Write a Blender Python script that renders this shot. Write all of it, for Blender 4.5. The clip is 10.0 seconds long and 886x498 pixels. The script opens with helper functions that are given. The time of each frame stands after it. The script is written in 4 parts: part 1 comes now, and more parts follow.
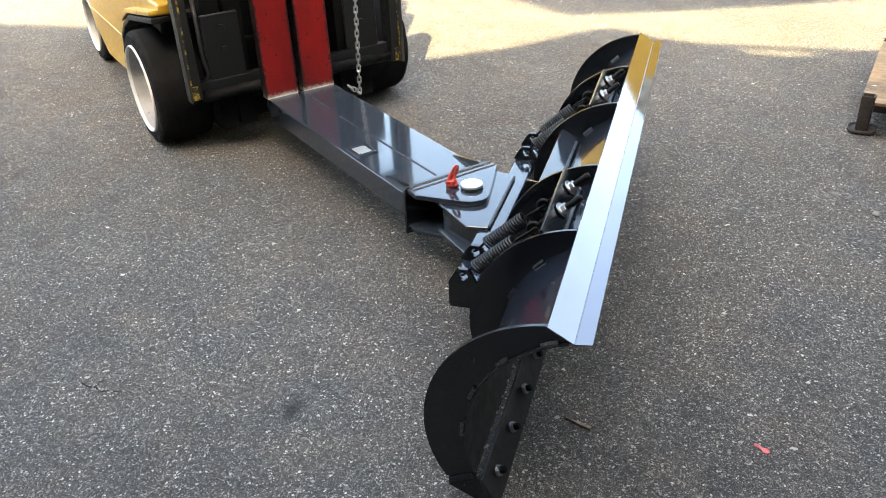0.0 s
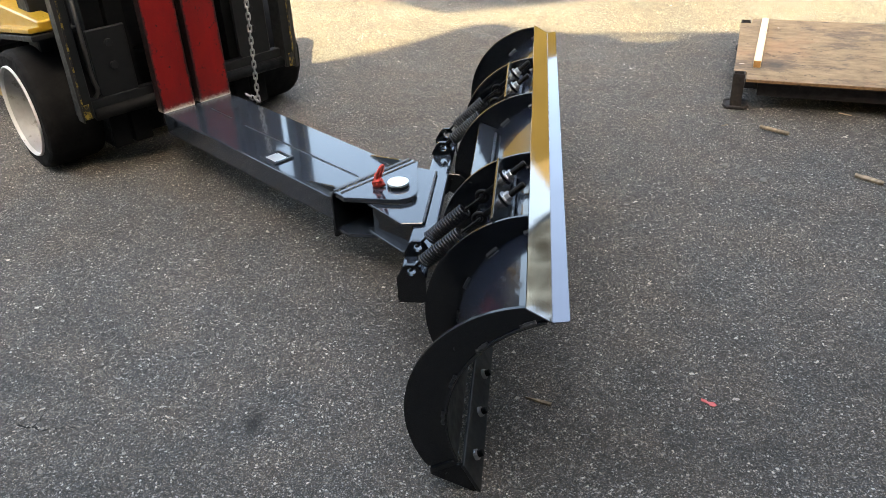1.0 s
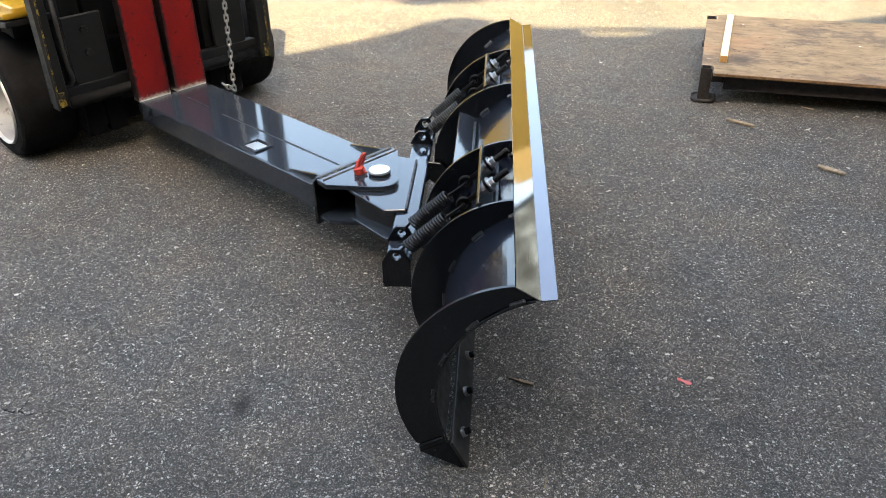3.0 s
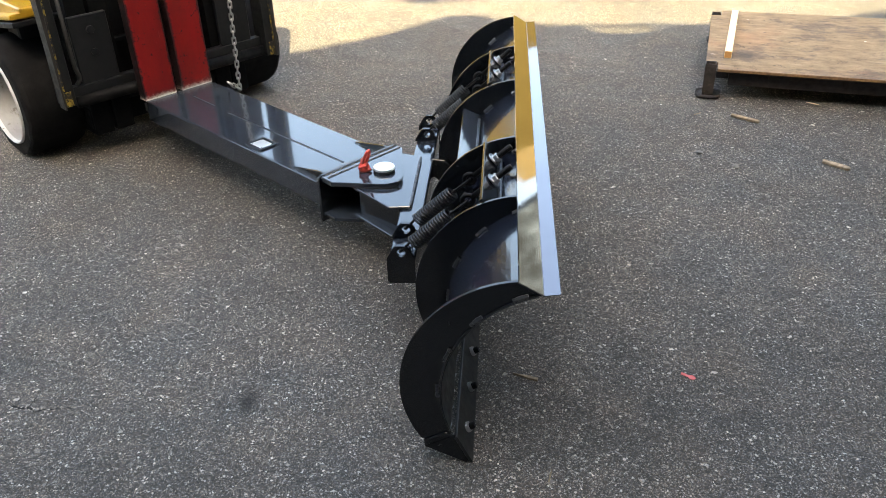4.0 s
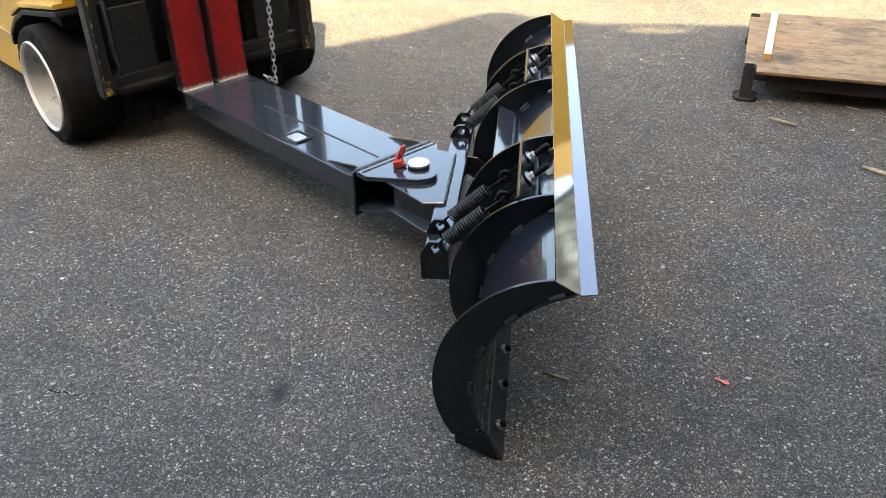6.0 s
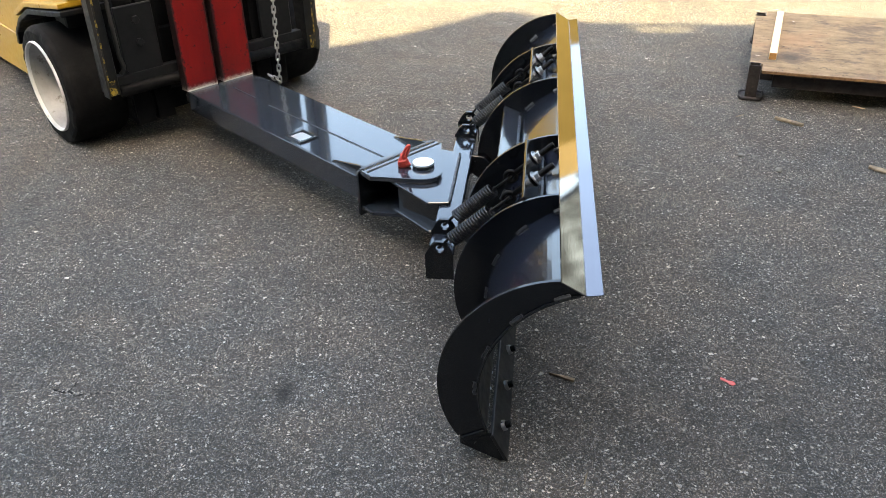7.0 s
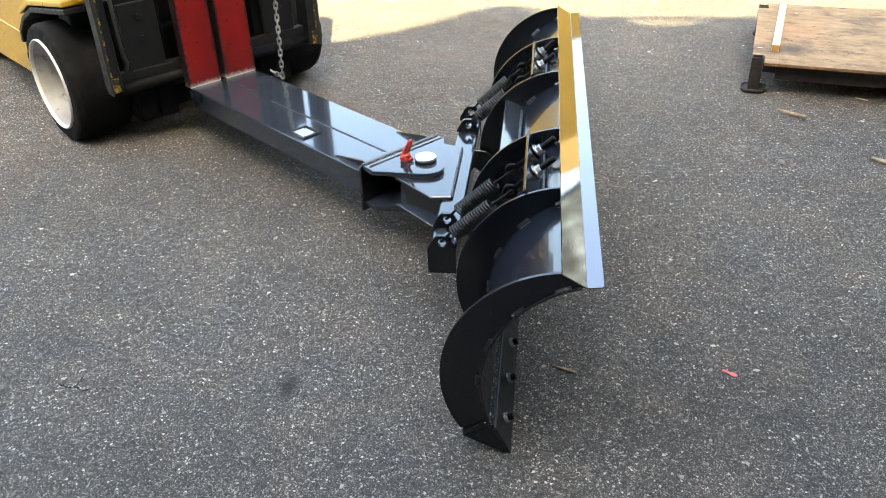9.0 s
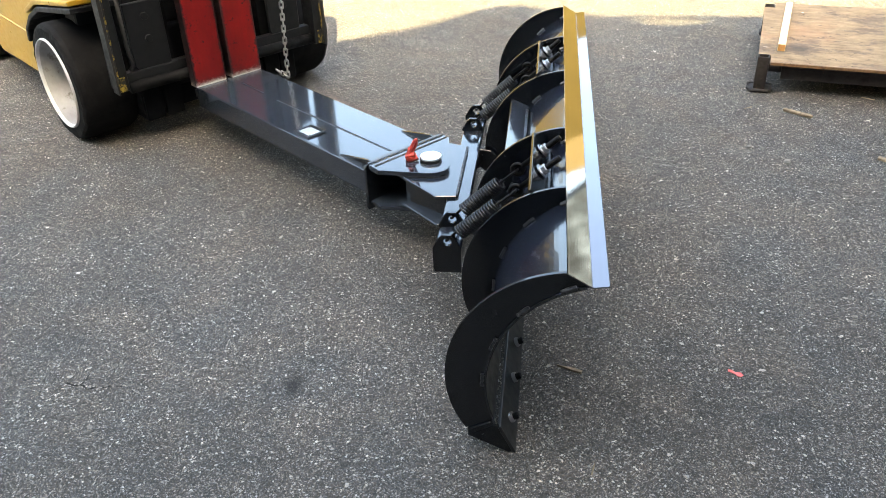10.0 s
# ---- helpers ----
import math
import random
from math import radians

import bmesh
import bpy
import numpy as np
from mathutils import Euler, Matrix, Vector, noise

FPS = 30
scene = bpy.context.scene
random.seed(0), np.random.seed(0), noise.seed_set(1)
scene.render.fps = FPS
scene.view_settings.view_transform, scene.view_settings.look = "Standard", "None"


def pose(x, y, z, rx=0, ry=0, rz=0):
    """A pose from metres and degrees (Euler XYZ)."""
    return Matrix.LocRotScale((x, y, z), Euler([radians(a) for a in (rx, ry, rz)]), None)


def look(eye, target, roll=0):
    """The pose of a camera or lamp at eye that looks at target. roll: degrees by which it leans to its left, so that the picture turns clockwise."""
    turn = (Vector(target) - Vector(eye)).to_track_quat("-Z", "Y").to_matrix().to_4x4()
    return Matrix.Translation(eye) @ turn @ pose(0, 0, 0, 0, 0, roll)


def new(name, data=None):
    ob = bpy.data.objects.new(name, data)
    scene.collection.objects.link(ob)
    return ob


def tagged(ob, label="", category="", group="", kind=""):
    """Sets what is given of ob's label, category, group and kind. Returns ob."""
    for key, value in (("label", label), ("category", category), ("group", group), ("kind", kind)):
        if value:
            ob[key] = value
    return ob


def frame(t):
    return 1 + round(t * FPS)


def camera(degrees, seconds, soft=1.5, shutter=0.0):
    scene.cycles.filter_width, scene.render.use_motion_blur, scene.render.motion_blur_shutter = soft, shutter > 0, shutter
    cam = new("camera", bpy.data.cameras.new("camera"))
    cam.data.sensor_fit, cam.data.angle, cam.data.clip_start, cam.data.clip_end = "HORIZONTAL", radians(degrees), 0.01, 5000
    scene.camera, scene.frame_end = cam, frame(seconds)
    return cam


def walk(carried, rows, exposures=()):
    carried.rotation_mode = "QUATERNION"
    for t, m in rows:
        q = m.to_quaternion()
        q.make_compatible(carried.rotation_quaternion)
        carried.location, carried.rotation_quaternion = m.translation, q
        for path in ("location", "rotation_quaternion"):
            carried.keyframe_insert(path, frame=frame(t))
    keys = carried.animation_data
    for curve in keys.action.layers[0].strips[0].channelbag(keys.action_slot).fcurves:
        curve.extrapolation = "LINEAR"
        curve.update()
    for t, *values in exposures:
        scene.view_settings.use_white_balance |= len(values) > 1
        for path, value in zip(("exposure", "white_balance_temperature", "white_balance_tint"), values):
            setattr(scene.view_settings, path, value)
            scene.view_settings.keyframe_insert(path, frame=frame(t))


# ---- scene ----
cam = camera(57.0, 10.0, soft=0.9)
PATH = [
    (0, (0.236, -1.405, 1.609), (-0.301, 0.239, 0.604), -3.0),
    (0.2, (0.218, -1.393, 1.605), (-0.320, 0.249, 0.598), -2.9),
    (0.5, (0.156, -1.401, 1.616), (-0.285, 0.268, 0.607), -2.9),
    (0.7, (0.106, -1.434, 1.623), (-0.239, 0.261, 0.619), -3.6),
    (1, (0.018, -1.495, 1.626), (-0.206, 0.213, 0.609), -3.0),
    (1.5, (-0.026, -1.539, 1.635), (-0.178, 0.177, 0.62), -2.1),
    (2, (-0.041, -1.553, 1.635), (-0.169, 0.174, 0.635), -1.5),
    (2.5, (-0.047, -1.561, 1.627), (-0.177, 0.155, 0.608), -1.4),
    (4, (-0.036, -1.58, 1.629), (-0.184, 0.127, 0.597), -2.0),
    (4.5, (-0.038, -1.587, 1.628), (-0.206, 0.117, 0.595), -2.1),
    (5, (-0.051, -1.582, 1.627), (-0.237, 0.119, 0.593), -1.8),
    (5.5, (-0.06, -1.583, 1.626), (-0.259, 0.117, 0.591), -1.6),
    (7, (-0.068, -1.575, 1.625), (-0.286, 0.121, 0.588), -1.7),
    (7.5, (-0.065, -1.577, 1.624), (-0.285, 0.118, 0.585), -1.8),
    (8, (-0.06, -1.58, 1.625), (-0.284, 0.112, 0.581), -2.1),
    (8.5, (-0.059, -1.582, 1.624), (-0.284, 0.108, 0.577), -2.2),
    (9, (-0.058, -1.586, 1.626), (-0.288, 0.103, 0.58), -2.3),
    (9.5, (-0.057, -1.582, 1.622), (-0.293, 0.106, 0.575), -2.5),
    (10, (-0.06, -1.587, 1.626), (-0.301, 0.1, 0.579), -2.4),
]
EXPOSURE = [(0, 4.45, 7750, 4), (0.2, 4.20, 7780, 4), (0.5, 4.12, 7800, 5), (1, 4.07, 7850, 5), (1.5, 4.17, 7850, 5), (2, 4.20, 7850, 5), (2.5, 4.19, 7800, 5), (4, 4.17, 7750, 5), (5, 4.18, 7750, 5),
            (7, 4.22, 7750, 5), (7.5, 4.29, 7750, 4), (8, 4.48, 7700, 3), (8.5, 4.51, 7700, 3), (9, 4.52, 7700, 3), (10, 4.52, 7700, 3)]
walk(cam, [(t, look(eye, target, roll)) for t, eye, target, roll in PATH], EXPOSURE)

LENGTH = 2.250            # blade length
RIBS = (0.007, 0.437, 0.848, 1.384, 1.800, 2.250)
PIVOT = pose(-0.4885, 1.1895, 0, 0, 0, 139.5)   # local +x runs to the fork truck, +y to its driver's-left side

# ---- light ----
SUN_EL, SUN_AZ = 45.0, -12.0
world = bpy.data.worlds.new("world")
scene.world = world
world.use_nodes = True
wn = world.node_tree.nodes
sky = wn.new("ShaderNodeTexSky")
sky.sky_type = "NISHITA"
sky.sun_disc = False
sky.sun_elevation = radians(SUN_EL)
sky.sun_rotation = radians(180 + SUN_AZ)
sky.dust_density = 5.0
sky.air_density = 1.0
world.node_tree.links.new(sky.outputs[0], wn["Background"].inputs[0])
wn["Background"].inputs[1].default_value = 0.085
sun = new("sun", bpy.data.lights.new("sun", "SUN"))
sun.data.energy = 2.3
sun.data.angle = radians(0.6)
sun.data.color = (1.0, 0.86, 0.56)
SUN_DIR = Vector((math.sin(radians(SUN_AZ)) * math.cos(radians(SUN_EL)), math.cos(radians(SUN_AZ)) * math.cos(radians(SUN_EL)), -math.sin(radians(SUN_EL))))
sun.matrix_world = look((0, -8, 12), Vector((0, -8, 12)) + SUN_DIR)


# ---- mesh helpers ----
def part(name, bm, material, parent=None, label="", smooth=False):
    me = bpy.data.meshes.new(name)
    bmesh.ops.recalc_face_normals(bm, faces=bm.faces)
    bm.to_mesh(me)
    bm.free()
    if smooth:
        for p in me.polygons:
            p.use_smooth = True
    me.materials.append(material)
    ob = new(name, me)
    if parent is not None:
        ob.parent = parent
    if label:
        tagged(ob, label)
    return ob


def thing(name, label, category, m=Matrix(), group="", kind=""):
    ob = new(name)
    ob.empty_display_size = 0.1
    ob.matrix_world = m
    return tagged(ob, label, category, group, kind)


def bevelled(bm, width, seg=2, angle=30):
    if width > 0:
        es = [e for e in bm.edges if len(e.link_faces) == 2 and e.calc_face_angle(0) > radians(angle)]
        bmesh.ops.bevel(bm, geom=es, offset=width, segments=seg, affect="EDGES", profile=0.6, clamp_overlap=True)
    return bm


def block(x0, x1, y0, y1, z0, z1, bev=0.003, seg=2):
    bm = bmesh.new()
    bmesh.ops.create_cube(bm, size=1)
    for v in bm.verts:
        v.co = ((x0 + x1) / 2 + v.co.x * (x1 - x0), (y0 + y1) / 2 + v.co.y * (y1 - y0), (z0 + z1) / 2 + v.co.z * (z1 - z0))
    return bevelled(bm, bev, seg)


def prism(poly, axis, lo, hi, bev=0.0, seg=1, angle=30):
    """A polygon of two coordinates, drawn out along the third axis."""
    bm = bmesh.new()

    def at(p, q):
        return {"x": (q, p[0], p[1]), "y": (p[0], q, p[1]), "z": (p[0], p[1], q)}[axis]
    low = [bm.verts.new(at(p, lo)) for p in poly]
    high = [bm.verts.new(at(p, hi)) for p in poly]
    bm.faces.new(low)
    bm.faces.new(high[::-1])
    for i in range(len(poly)):
        j = (i + 1) % len(poly)
        bm.faces.new((low[i], low[j], high[j], high[i]))
    bmesh.ops.recalc_face_normals(bm, faces=bm.faces)
    return bevelled(bm, bev, seg, angle)


def pierced(poly, centre, r, lo, hi):
    """A plate across y with a round hole."""
    bm = bmesh.new()
    loops = [poly, [(centre[0] + r * math.cos(2 * math.pi * k / 18), centre[1] + r * math.sin(2 * math.pi * k / 18)) for k in range(18)]]
    edges = []
    for loop in loops:
        vs = [bm.verts.new((x, lo, z)) for x, z in loop]
        edges += [bm.edges.new((vs[k], vs[(k + 1) % len(vs)])) for k in range(len(vs))]
    bmesh.ops.triangle_fill(bm, use_beauty=True, use_dissolve=False, edges=edges)
    out = bmesh.ops.extrude_face_region(bm, geom=bm.faces[:])
    for v in out["geom"]:
        if isinstance(v, bmesh.types.BMVert):
            v.co.y = hi
    return bm


def arc(cx, cz, r, a0, a1, n):
    return [(cx + r * math.cos(radians(a0 + (a1 - a0) * i / n)), cz + r * math.sin(radians(a0 + (a1 - a0) * i / n))) for i in range(n + 1)]


def sweep(points, radius, n=8, closed=False, flat=1.0):
    """A round bar bent along points."""
    bm = bmesh.new()
    pts = [Vector(p) for p in points]
    rings = []
    ref = None
    count = len(pts)
    for i, p in enumerate(pts):
        if closed:
            d = pts[(i + 1) % count] - pts[i - 1]
        else:
            d = pts[min(i + 1, count - 1)] - pts[max(i - 1, 0)]
        d.normalize()
        if ref is None:
            ref = d.orthogonal().normalized()
        ref = (ref - d * ref.dot(d)).normalized()
        other = d.cross(ref)
        rad = radius(i / max(1, count - 1)) if callable(radius) else radius
        rings.append([bm.verts.new(p + rad * (math.cos(2 * math.pi * k / n) * ref + flat * math.sin(2 * math.pi * k / n) * other)) for k in range(n)])
    for i in range(count if closed else count - 1):
        a, b = rings[i], rings[(i + 1) % count]
        shift = 0
        if closed and i == count - 1:
            shift = min(range(n), key=lambda s: (a[0].co - b[s].co).length)
        for k in range(n):
            bm.faces.new((a[k], a[(k + 1) % n], b[(k + 1 + shift) % n], b[(k + shift) % n]))
    if not closed:
        bm.faces.new(rings[0][::-1])
        bm.faces.new(rings[-1])
    return bm


def lathe(profile, n=48, m=Matrix()):
    """Turns (radius, height) pairs round z; a radius of 0 closes the end."""
    bm = bmesh.new()
    rings = []
    for r, h in profile:
        if r < 1e-6:
            rings.append([bm.verts.new((0, 0, h))])
        else:
            rings.append([bm.verts.new((r * math.cos(2 * math.pi * k / n), r * math.sin(2 * math.pi * k / n), h)) for k in range(n)])
    for a, b in zip(rings, rings[1:]):
        for k in range(n):
            j = (k + 1) % n
            if len(a) == 1 and len(b) > 1:
                bm.faces.new((a[0], b[k], b[j]))
            elif len(b) == 1 and len(a) > 1:
                bm.faces.new((a[k], a[j], b[0]))
            elif len(a) > 1:
                bm.faces.new((a[k], a[j], b[j], b[k]))
    bmesh.ops.transform(bm, matrix=m, verts=bm.verts)
    return bm


def along(p, q):
    """A pose at p whose z axis points to q."""
    d = Vector(q) - Vector(p)
    return Matrix.Translation(p) @ d.to_track_quat("Z", "Y").to_matrix().to_4x4()


def hexagon(r, h, m):
    bm = lathe([(0, 0), (r, 0), (r, h), (0, h)], 6, m)
    return bevelled(bm, r * 0.08, 1)


def bead(points, r, seed=1, flat=0.6):
    """A weld bead: a rippled, slightly uneven string of metal."""
    rng = random.Random(seed)
    pts = [Vector(p) for p in points]
    out = []
    for a, b in zip(pts, pts[1:]):
        n = max(2, int((b - a).length / 0.0045))
        out += [a + (b - a) * i / n for i in range(n)]
    out.append(pts[-1])
    wob = [rng.uniform(0.76, 1.18) * (1 + 0.12 * (i % 2)) for i in range(len(out))]
    return sweep(out, lambda u: r * wob[min(len(wob) - 1, int(round(u * (len(wob) - 1))))], 6)


def merged(bms):
    out = bmesh.new()
    for b in bms:
        me = bpy.data.meshes.new("tmp")
        b.to_mesh(me)
        b.free()
        out.from_mesh(me)
        bpy.data.meshes.remove(me)
    return out


# ---- materials ----
def shader(name, color, rough=0.5, metal=0.0, coat=0.0, spec=0.5):
    mat = bpy.data.materials.new(name)
    mat.use_nodes = True
    b = mat.node_tree.nodes["Principled BSDF"]
    b.inputs["Base Color"].default_value = (*color, 1)
    b.inputs["Roughness"].default_value = rough
    b.inputs["Metallic"].default_value = metal
    b.inputs["Coat Weight"].default_value = coat
    b.inputs["Coat Roughness"].default_value = 0.04
    b.inputs["Specular IOR Level"].default_value = spec
    return mat, b


class Nodes:
    """Short hand for a material's node tree."""

    def __init__(self, mat):
        self.t = mat.node_tree
        self.bsdf = self.t.nodes["Principled BSDF"]
        self.coord = self.t.nodes.new("ShaderNodeTexCoord")

    def link(self, a, b):
        self.t.links.new(a, b)

    def noise(self, scale, detail=4, rough=0.6, where="Object", stretch=None):
        n = self.t.nodes.new("ShaderNodeTexNoise")
        n.inputs["Scale"].default_value = scale
        n.inputs["Detail"].default_value = detail
        n.inputs["Roughness"].default_value = rough
        self.link(self.place(where, stretch), n.inputs["Vector"])
        return n.outputs["Fac"]

    def voronoi(self, scale, what="Color", feature="F1", where="Object", rand=1.0):
        n = self.t.nodes.new("ShaderNodeTexVoronoi")
        n.feature = feature
        n.inputs["Scale"].default_value = scale
        n.inputs["Randomness"].default_value = rand
        self.link(self.place(where), n.inputs["Vector"])
        return n.outputs[what]

    def place(self, where="Object", stretch=None, shift=None):
        out = self.coord.outputs[where]
        if stretch or shift:
            m = self.t.nodes.new("ShaderNodeMapping")
            if stretch:
                m.inputs["Scale"].default_value = stretch
            if shift:
                m.inputs["Location"].default_value = shift
            self.link(out, m.inputs["Vector"])
            out = m.outputs[0]
        return out

    def ramp(self, fac, *stops):
        n = self.t.nodes.new("ShaderNodeValToRGB")
        e = n.color_ramp.elements
        while len(e) < len(stops):
            e.new(0.5)
        for k, (p, c) in zip(e, stops):
            k.position = p
            k.color = (*c, 1) if isinstance(c, tuple) else (c, c, c, 1)
        self.link(fac, n.inputs[0])
        return n.outputs[0]

    def mix(self, fac, a, b, mode="MIX"):
        n = self.t.nodes.new("ShaderNodeMix")
        n.data_type = "RGBA"
        n.blend_type = mode
        for sock, v in ((n.inputs[0], fac), (n.inputs[6], a), (n.inputs[7], b)):
            if isinstance(v, (int, float)):
                sock.default_value = v if sock == n.inputs[0] else (v, v, v, 1)
            elif isinstance(v, tuple):
                sock.default_value = (*v, 1)
            else:
                self.link(v, sock)
        return n.outputs[2]

    def math(self, op, a, b=0.0):
        n = self.t.nodes.new("ShaderNodeMath")
        n.operation = op
        for sock, v in zip(n.inputs, (a, b)):
            if isinstance(v, (int, float)):
                sock.default_value = v
            else:
                self.link(v, sock)
        return n.outputs[0]

    def bump(self, height, strength=0.3, dist=0.002, into="Normal"):
        n = self.t.nodes.new("ShaderNodeBump")
        n.inputs["Strength"].default_value = strength
        n.inputs["Distance"].default_value = dist
        self.link(height, n.inputs["Height"])
        self.link(n.outputs[0], self.bsdf.inputs[into])
        return n

    def color(self, sock):
        self.link(sock, self.bsdf.inputs["Base Color"])

    def rough(self, sock):
        self.link(sock, self.bsdf.inputs["Roughness"])


def asphalt_material():
    mat, b = shader("asphalt", (0.06, 0.06, 0.062), 0.9, 0, 0, 0.25)
    n = Nodes(mat)
    # wavering coordinates give the stones broken outlines
    wob = n.t.nodes.new("ShaderNodeTexNoise")
    wob.inputs["Scale"].default_value = 260
    wob.inputs["Detail"].default_value = 2
    n.link(n.coord.outputs["Object"], wob.inputs["Vector"])
    off = n.t.nodes.new("ShaderNodeVectorMath")
    off.operation = "MULTIPLY_ADD"
    n.link(wob.outputs["Color"], off.inputs[0])
    off.inputs[1].default_value = (0.0035, 0.0035, 0.0)
    n.link(n.coord.outputs["Object"], off.inputs[2])

    def stones(scale, share, gap, low, high):
        """Broken chips: a tone, and a mask that holds a share of the cells."""
        cell, rim = [n.t.nodes.new("ShaderNodeTexVoronoi") for _ in range(2)]
        rim.feature = "DISTANCE_TO_EDGE"
        for v in (cell, rim):
            v.inputs["Scale"].default_value = scale
            n.link(off.outputs[0], v.inputs["Vector"])
        sep = n.t.nodes.new("ShaderNodeSeparateColor")
        n.link(cell.outputs["Color"], sep.inputs[0])
        keep = n.ramp(sep.outputs[0], (1 - share - 0.01, 0.0), (1 - share + 0.01, 1.0))
        body = n.ramp(n.math("SUBTRACT", rim.outputs["Distance"], n.math("MULTIPLY", sep.outputs[1], gap)), (0.03, 0.0), (0.065, 1.0))
        tone = n.ramp(sep.outputs[2], (0.0, low), (0.6, tuple(0.65 * p + 0.35 * q for p, q in zip(low, high))), (1.0, high))
        return tone, n.math("MULTIPLY", keep, body)

    col = n.ramp(n.noise(420, 4, 0.8), (0.34, (0.030, 0.030, 0.0305)), (0.52, (0.056, 0.0555, 0.055)), (0.70, (0.125, 0.123, 0.120)))
    height = None
    for scale, share, gap, low, high in ((360, 0.80, 0.10, (0.034, 0.0342, 0.0348), (0.270, 0.267, 0.260)),
                                         (225, 0.52, 0.16, (0.038, 0.0385, 0.0395), (0.370, 0.366, 0.356)),
                                         (145, 0.20, 0.22, (0.044, 0.045, 0.047), (0.580, 0.574, 0.556)),
                                         (72, 0.014, 0.30, (0.14, 0.14, 0.14), (0.66, 0.65, 0.62))):
        tone, mask = stones(scale, share, gap, low, high)
        col = n.mix(mask, col, tone)
        height = mask if height is None else n.math("ADD", height, mask)
    # tan and bluish stones among the grey
    hue = n.ramp(n.noise(130, 1, 0.5), (0.36, (0.95, 1.0, 1.06)), (0.5, (1.0, 1.0, 1.0)), (0.64, (1.07, 1.01, 0.93)))
    col = n.mix(1.0, col, hue, "MULTIPLY")
    clumps = n.ramp(n.noise(58, 3, 0.6), (0.34, 0.72), (0.66, 1.28))
    col = n.mix(1.0, col, clumps, "MULTIPLY")
    patch = n.ramp(n.noise(3.4, 4, 0.6), (0.36, (0.955, 1.0, 1.03)), (0.64, (1.04, 1.0, 0.955)))
    col = n.mix(1.0, col, patch, "MULTIPLY")
    # broad wear and patches
    broad = n.ramp(n.noise(0.8, 5, 0.62), (0.30, 0.78), (0.70, 1.22))
    col = n.mix(1.0, col, broad, "MULTIPLY")
    mid = n.ramp(n.noise(7, 5, 0.7), (0.3, 0.80), (0.7, 1.18))
    col = n.mix(1.0, col, mid, "MULTIPLY")
    # faint turning scuffs
    scuff = n.ramp(n.noise(1.6, 6, 0.75, stretch=(6, 1, 1)), (0.62, 0.0), (0.75, 0.18))
    col = n.mix(scuff, col, (0.16, 0.155, 0.15))
    # pale tyre and fork scrapes
    for x, y, half, turn in ((-3.7, 2.39, 0.09, 90), (-3.1, 2.53, 0.13, 97)):
        m = n.t.nodes.new("ShaderNodeMapping")
        m.vector_type = "TEXTURE"
        m.inputs["Location"].default_value = (x, y, 0)
        m.inputs["Rotation"].default_value = (0, 0, radians(turn))
        m.inputs["Scale"].default_value = (half, 0.028, 1)
        n.link(n.coord.outputs["Object"], m.inputs["Vector"])
        reach = n.t.nodes.new("ShaderNodeVectorMath")
        reach.operation = "LENGTH"
        n.link(m.outputs[0], reach.inputs[0])
        worn = n.ramp(n.math("ADD", reach.outputs["Value"], n.math("MULTIPLY", n.noise(60, 4, 0.7), 0.9)), (0.55, 0.5), (1.25, 0.0))
        col = n.mix(worn, col, (0.24, 0.235, 0.23))
    # a round drip of oil
    dist = n.t.nodes.new("ShaderNodeVectorMath")
    dist.operation = "DISTANCE"
    n.link(n.place("Object", (1.35, 0.85, 1)), dist.inputs[0])
    dist.inputs[1].default_value = (-0.792 * 1.35, 0.230 * 0.85, 0)
    soak = n.math("ADD", dist.outputs["Value"], n.math("MULTIPLY", n.noise(40, 2), 0.03))
    col = n.mix(n.ramp(soak, (0.026, 0.80), (0.080, 0.0)), col, (0.016, 0.016, 0.018))
    n.color(n.mix(1.0, col, (1.13, 1.05, 0.97), "MULTIPLY"))
    n.bump(n.math("ADD", height, n.noise(400, 2)), 0.9, 0.0028)
    n.rough(n.ramp(n.noise(200, 2), (0.3, 0.62), (0.7, 0.95)))
    return mat


def paint_material(name, color, rough=0.16, coat=0.6, peel=0.05, dust=0.0):
    mat, b = shader(name, color, rough, 0, coat, 0.5)
    n = Nodes(mat)
    spots = n.noise(28, 5, 0.6)
    n.rough(n.ramp(spots, (0.25, rough * 0.8), (0.8, rough * 1.5)))
    n.bump(n.noise(55, 2, 0.5), peel, 0.0006)
    tint = n.ramp(n.noise(6, 4), (0.3, tuple(c * 0.96 for c in color)), (0.7, tuple(c * 1.05 for c in color)))
    if dust:
        tint = n.mix(n.ramp(n.noise(90, 4, 0.7), (0.62, 0.0), (0.74, dust)), tint, (0.25, 0.24, 0.22))
    n.color(tint)
    return mat


def worn_paint(name, color, under, amount=0.5, rough=0.45, scale=18):
    mat, b = shader(name, color, rough)
    n = Nodes(mat)
    mask = n.ramp(n.noise(scale, 8, 0.72), (0.66 - 0.1 * amount, 0.0), (0.70 - 0.08 * amount, 1.0))
    tone = n.ramp(n.noise(5, 5, 0.6), (0.25, tuple(c * 0.7 for c in color)), (0.75, tuple(c * 1.15 for c in color)))
    grime = n.ramp(n.noise(3.5, 6, 0.7, stretch=(2, 2, 0.5)), (0.45, 0.0), (0.8, 0.55))
    col = n.mix(mask, tone, under)
    n.color(n.mix(grime, col, tuple(c * 0.3 + 0.004 for c in color)))
    n.rough(n.ramp(n.noise(30, 4), (0.3, rough * 0.8), (0.7, min(1, rough * 1.4))))
    n.bump(mask, 0.3, -0.0006)
    return mat


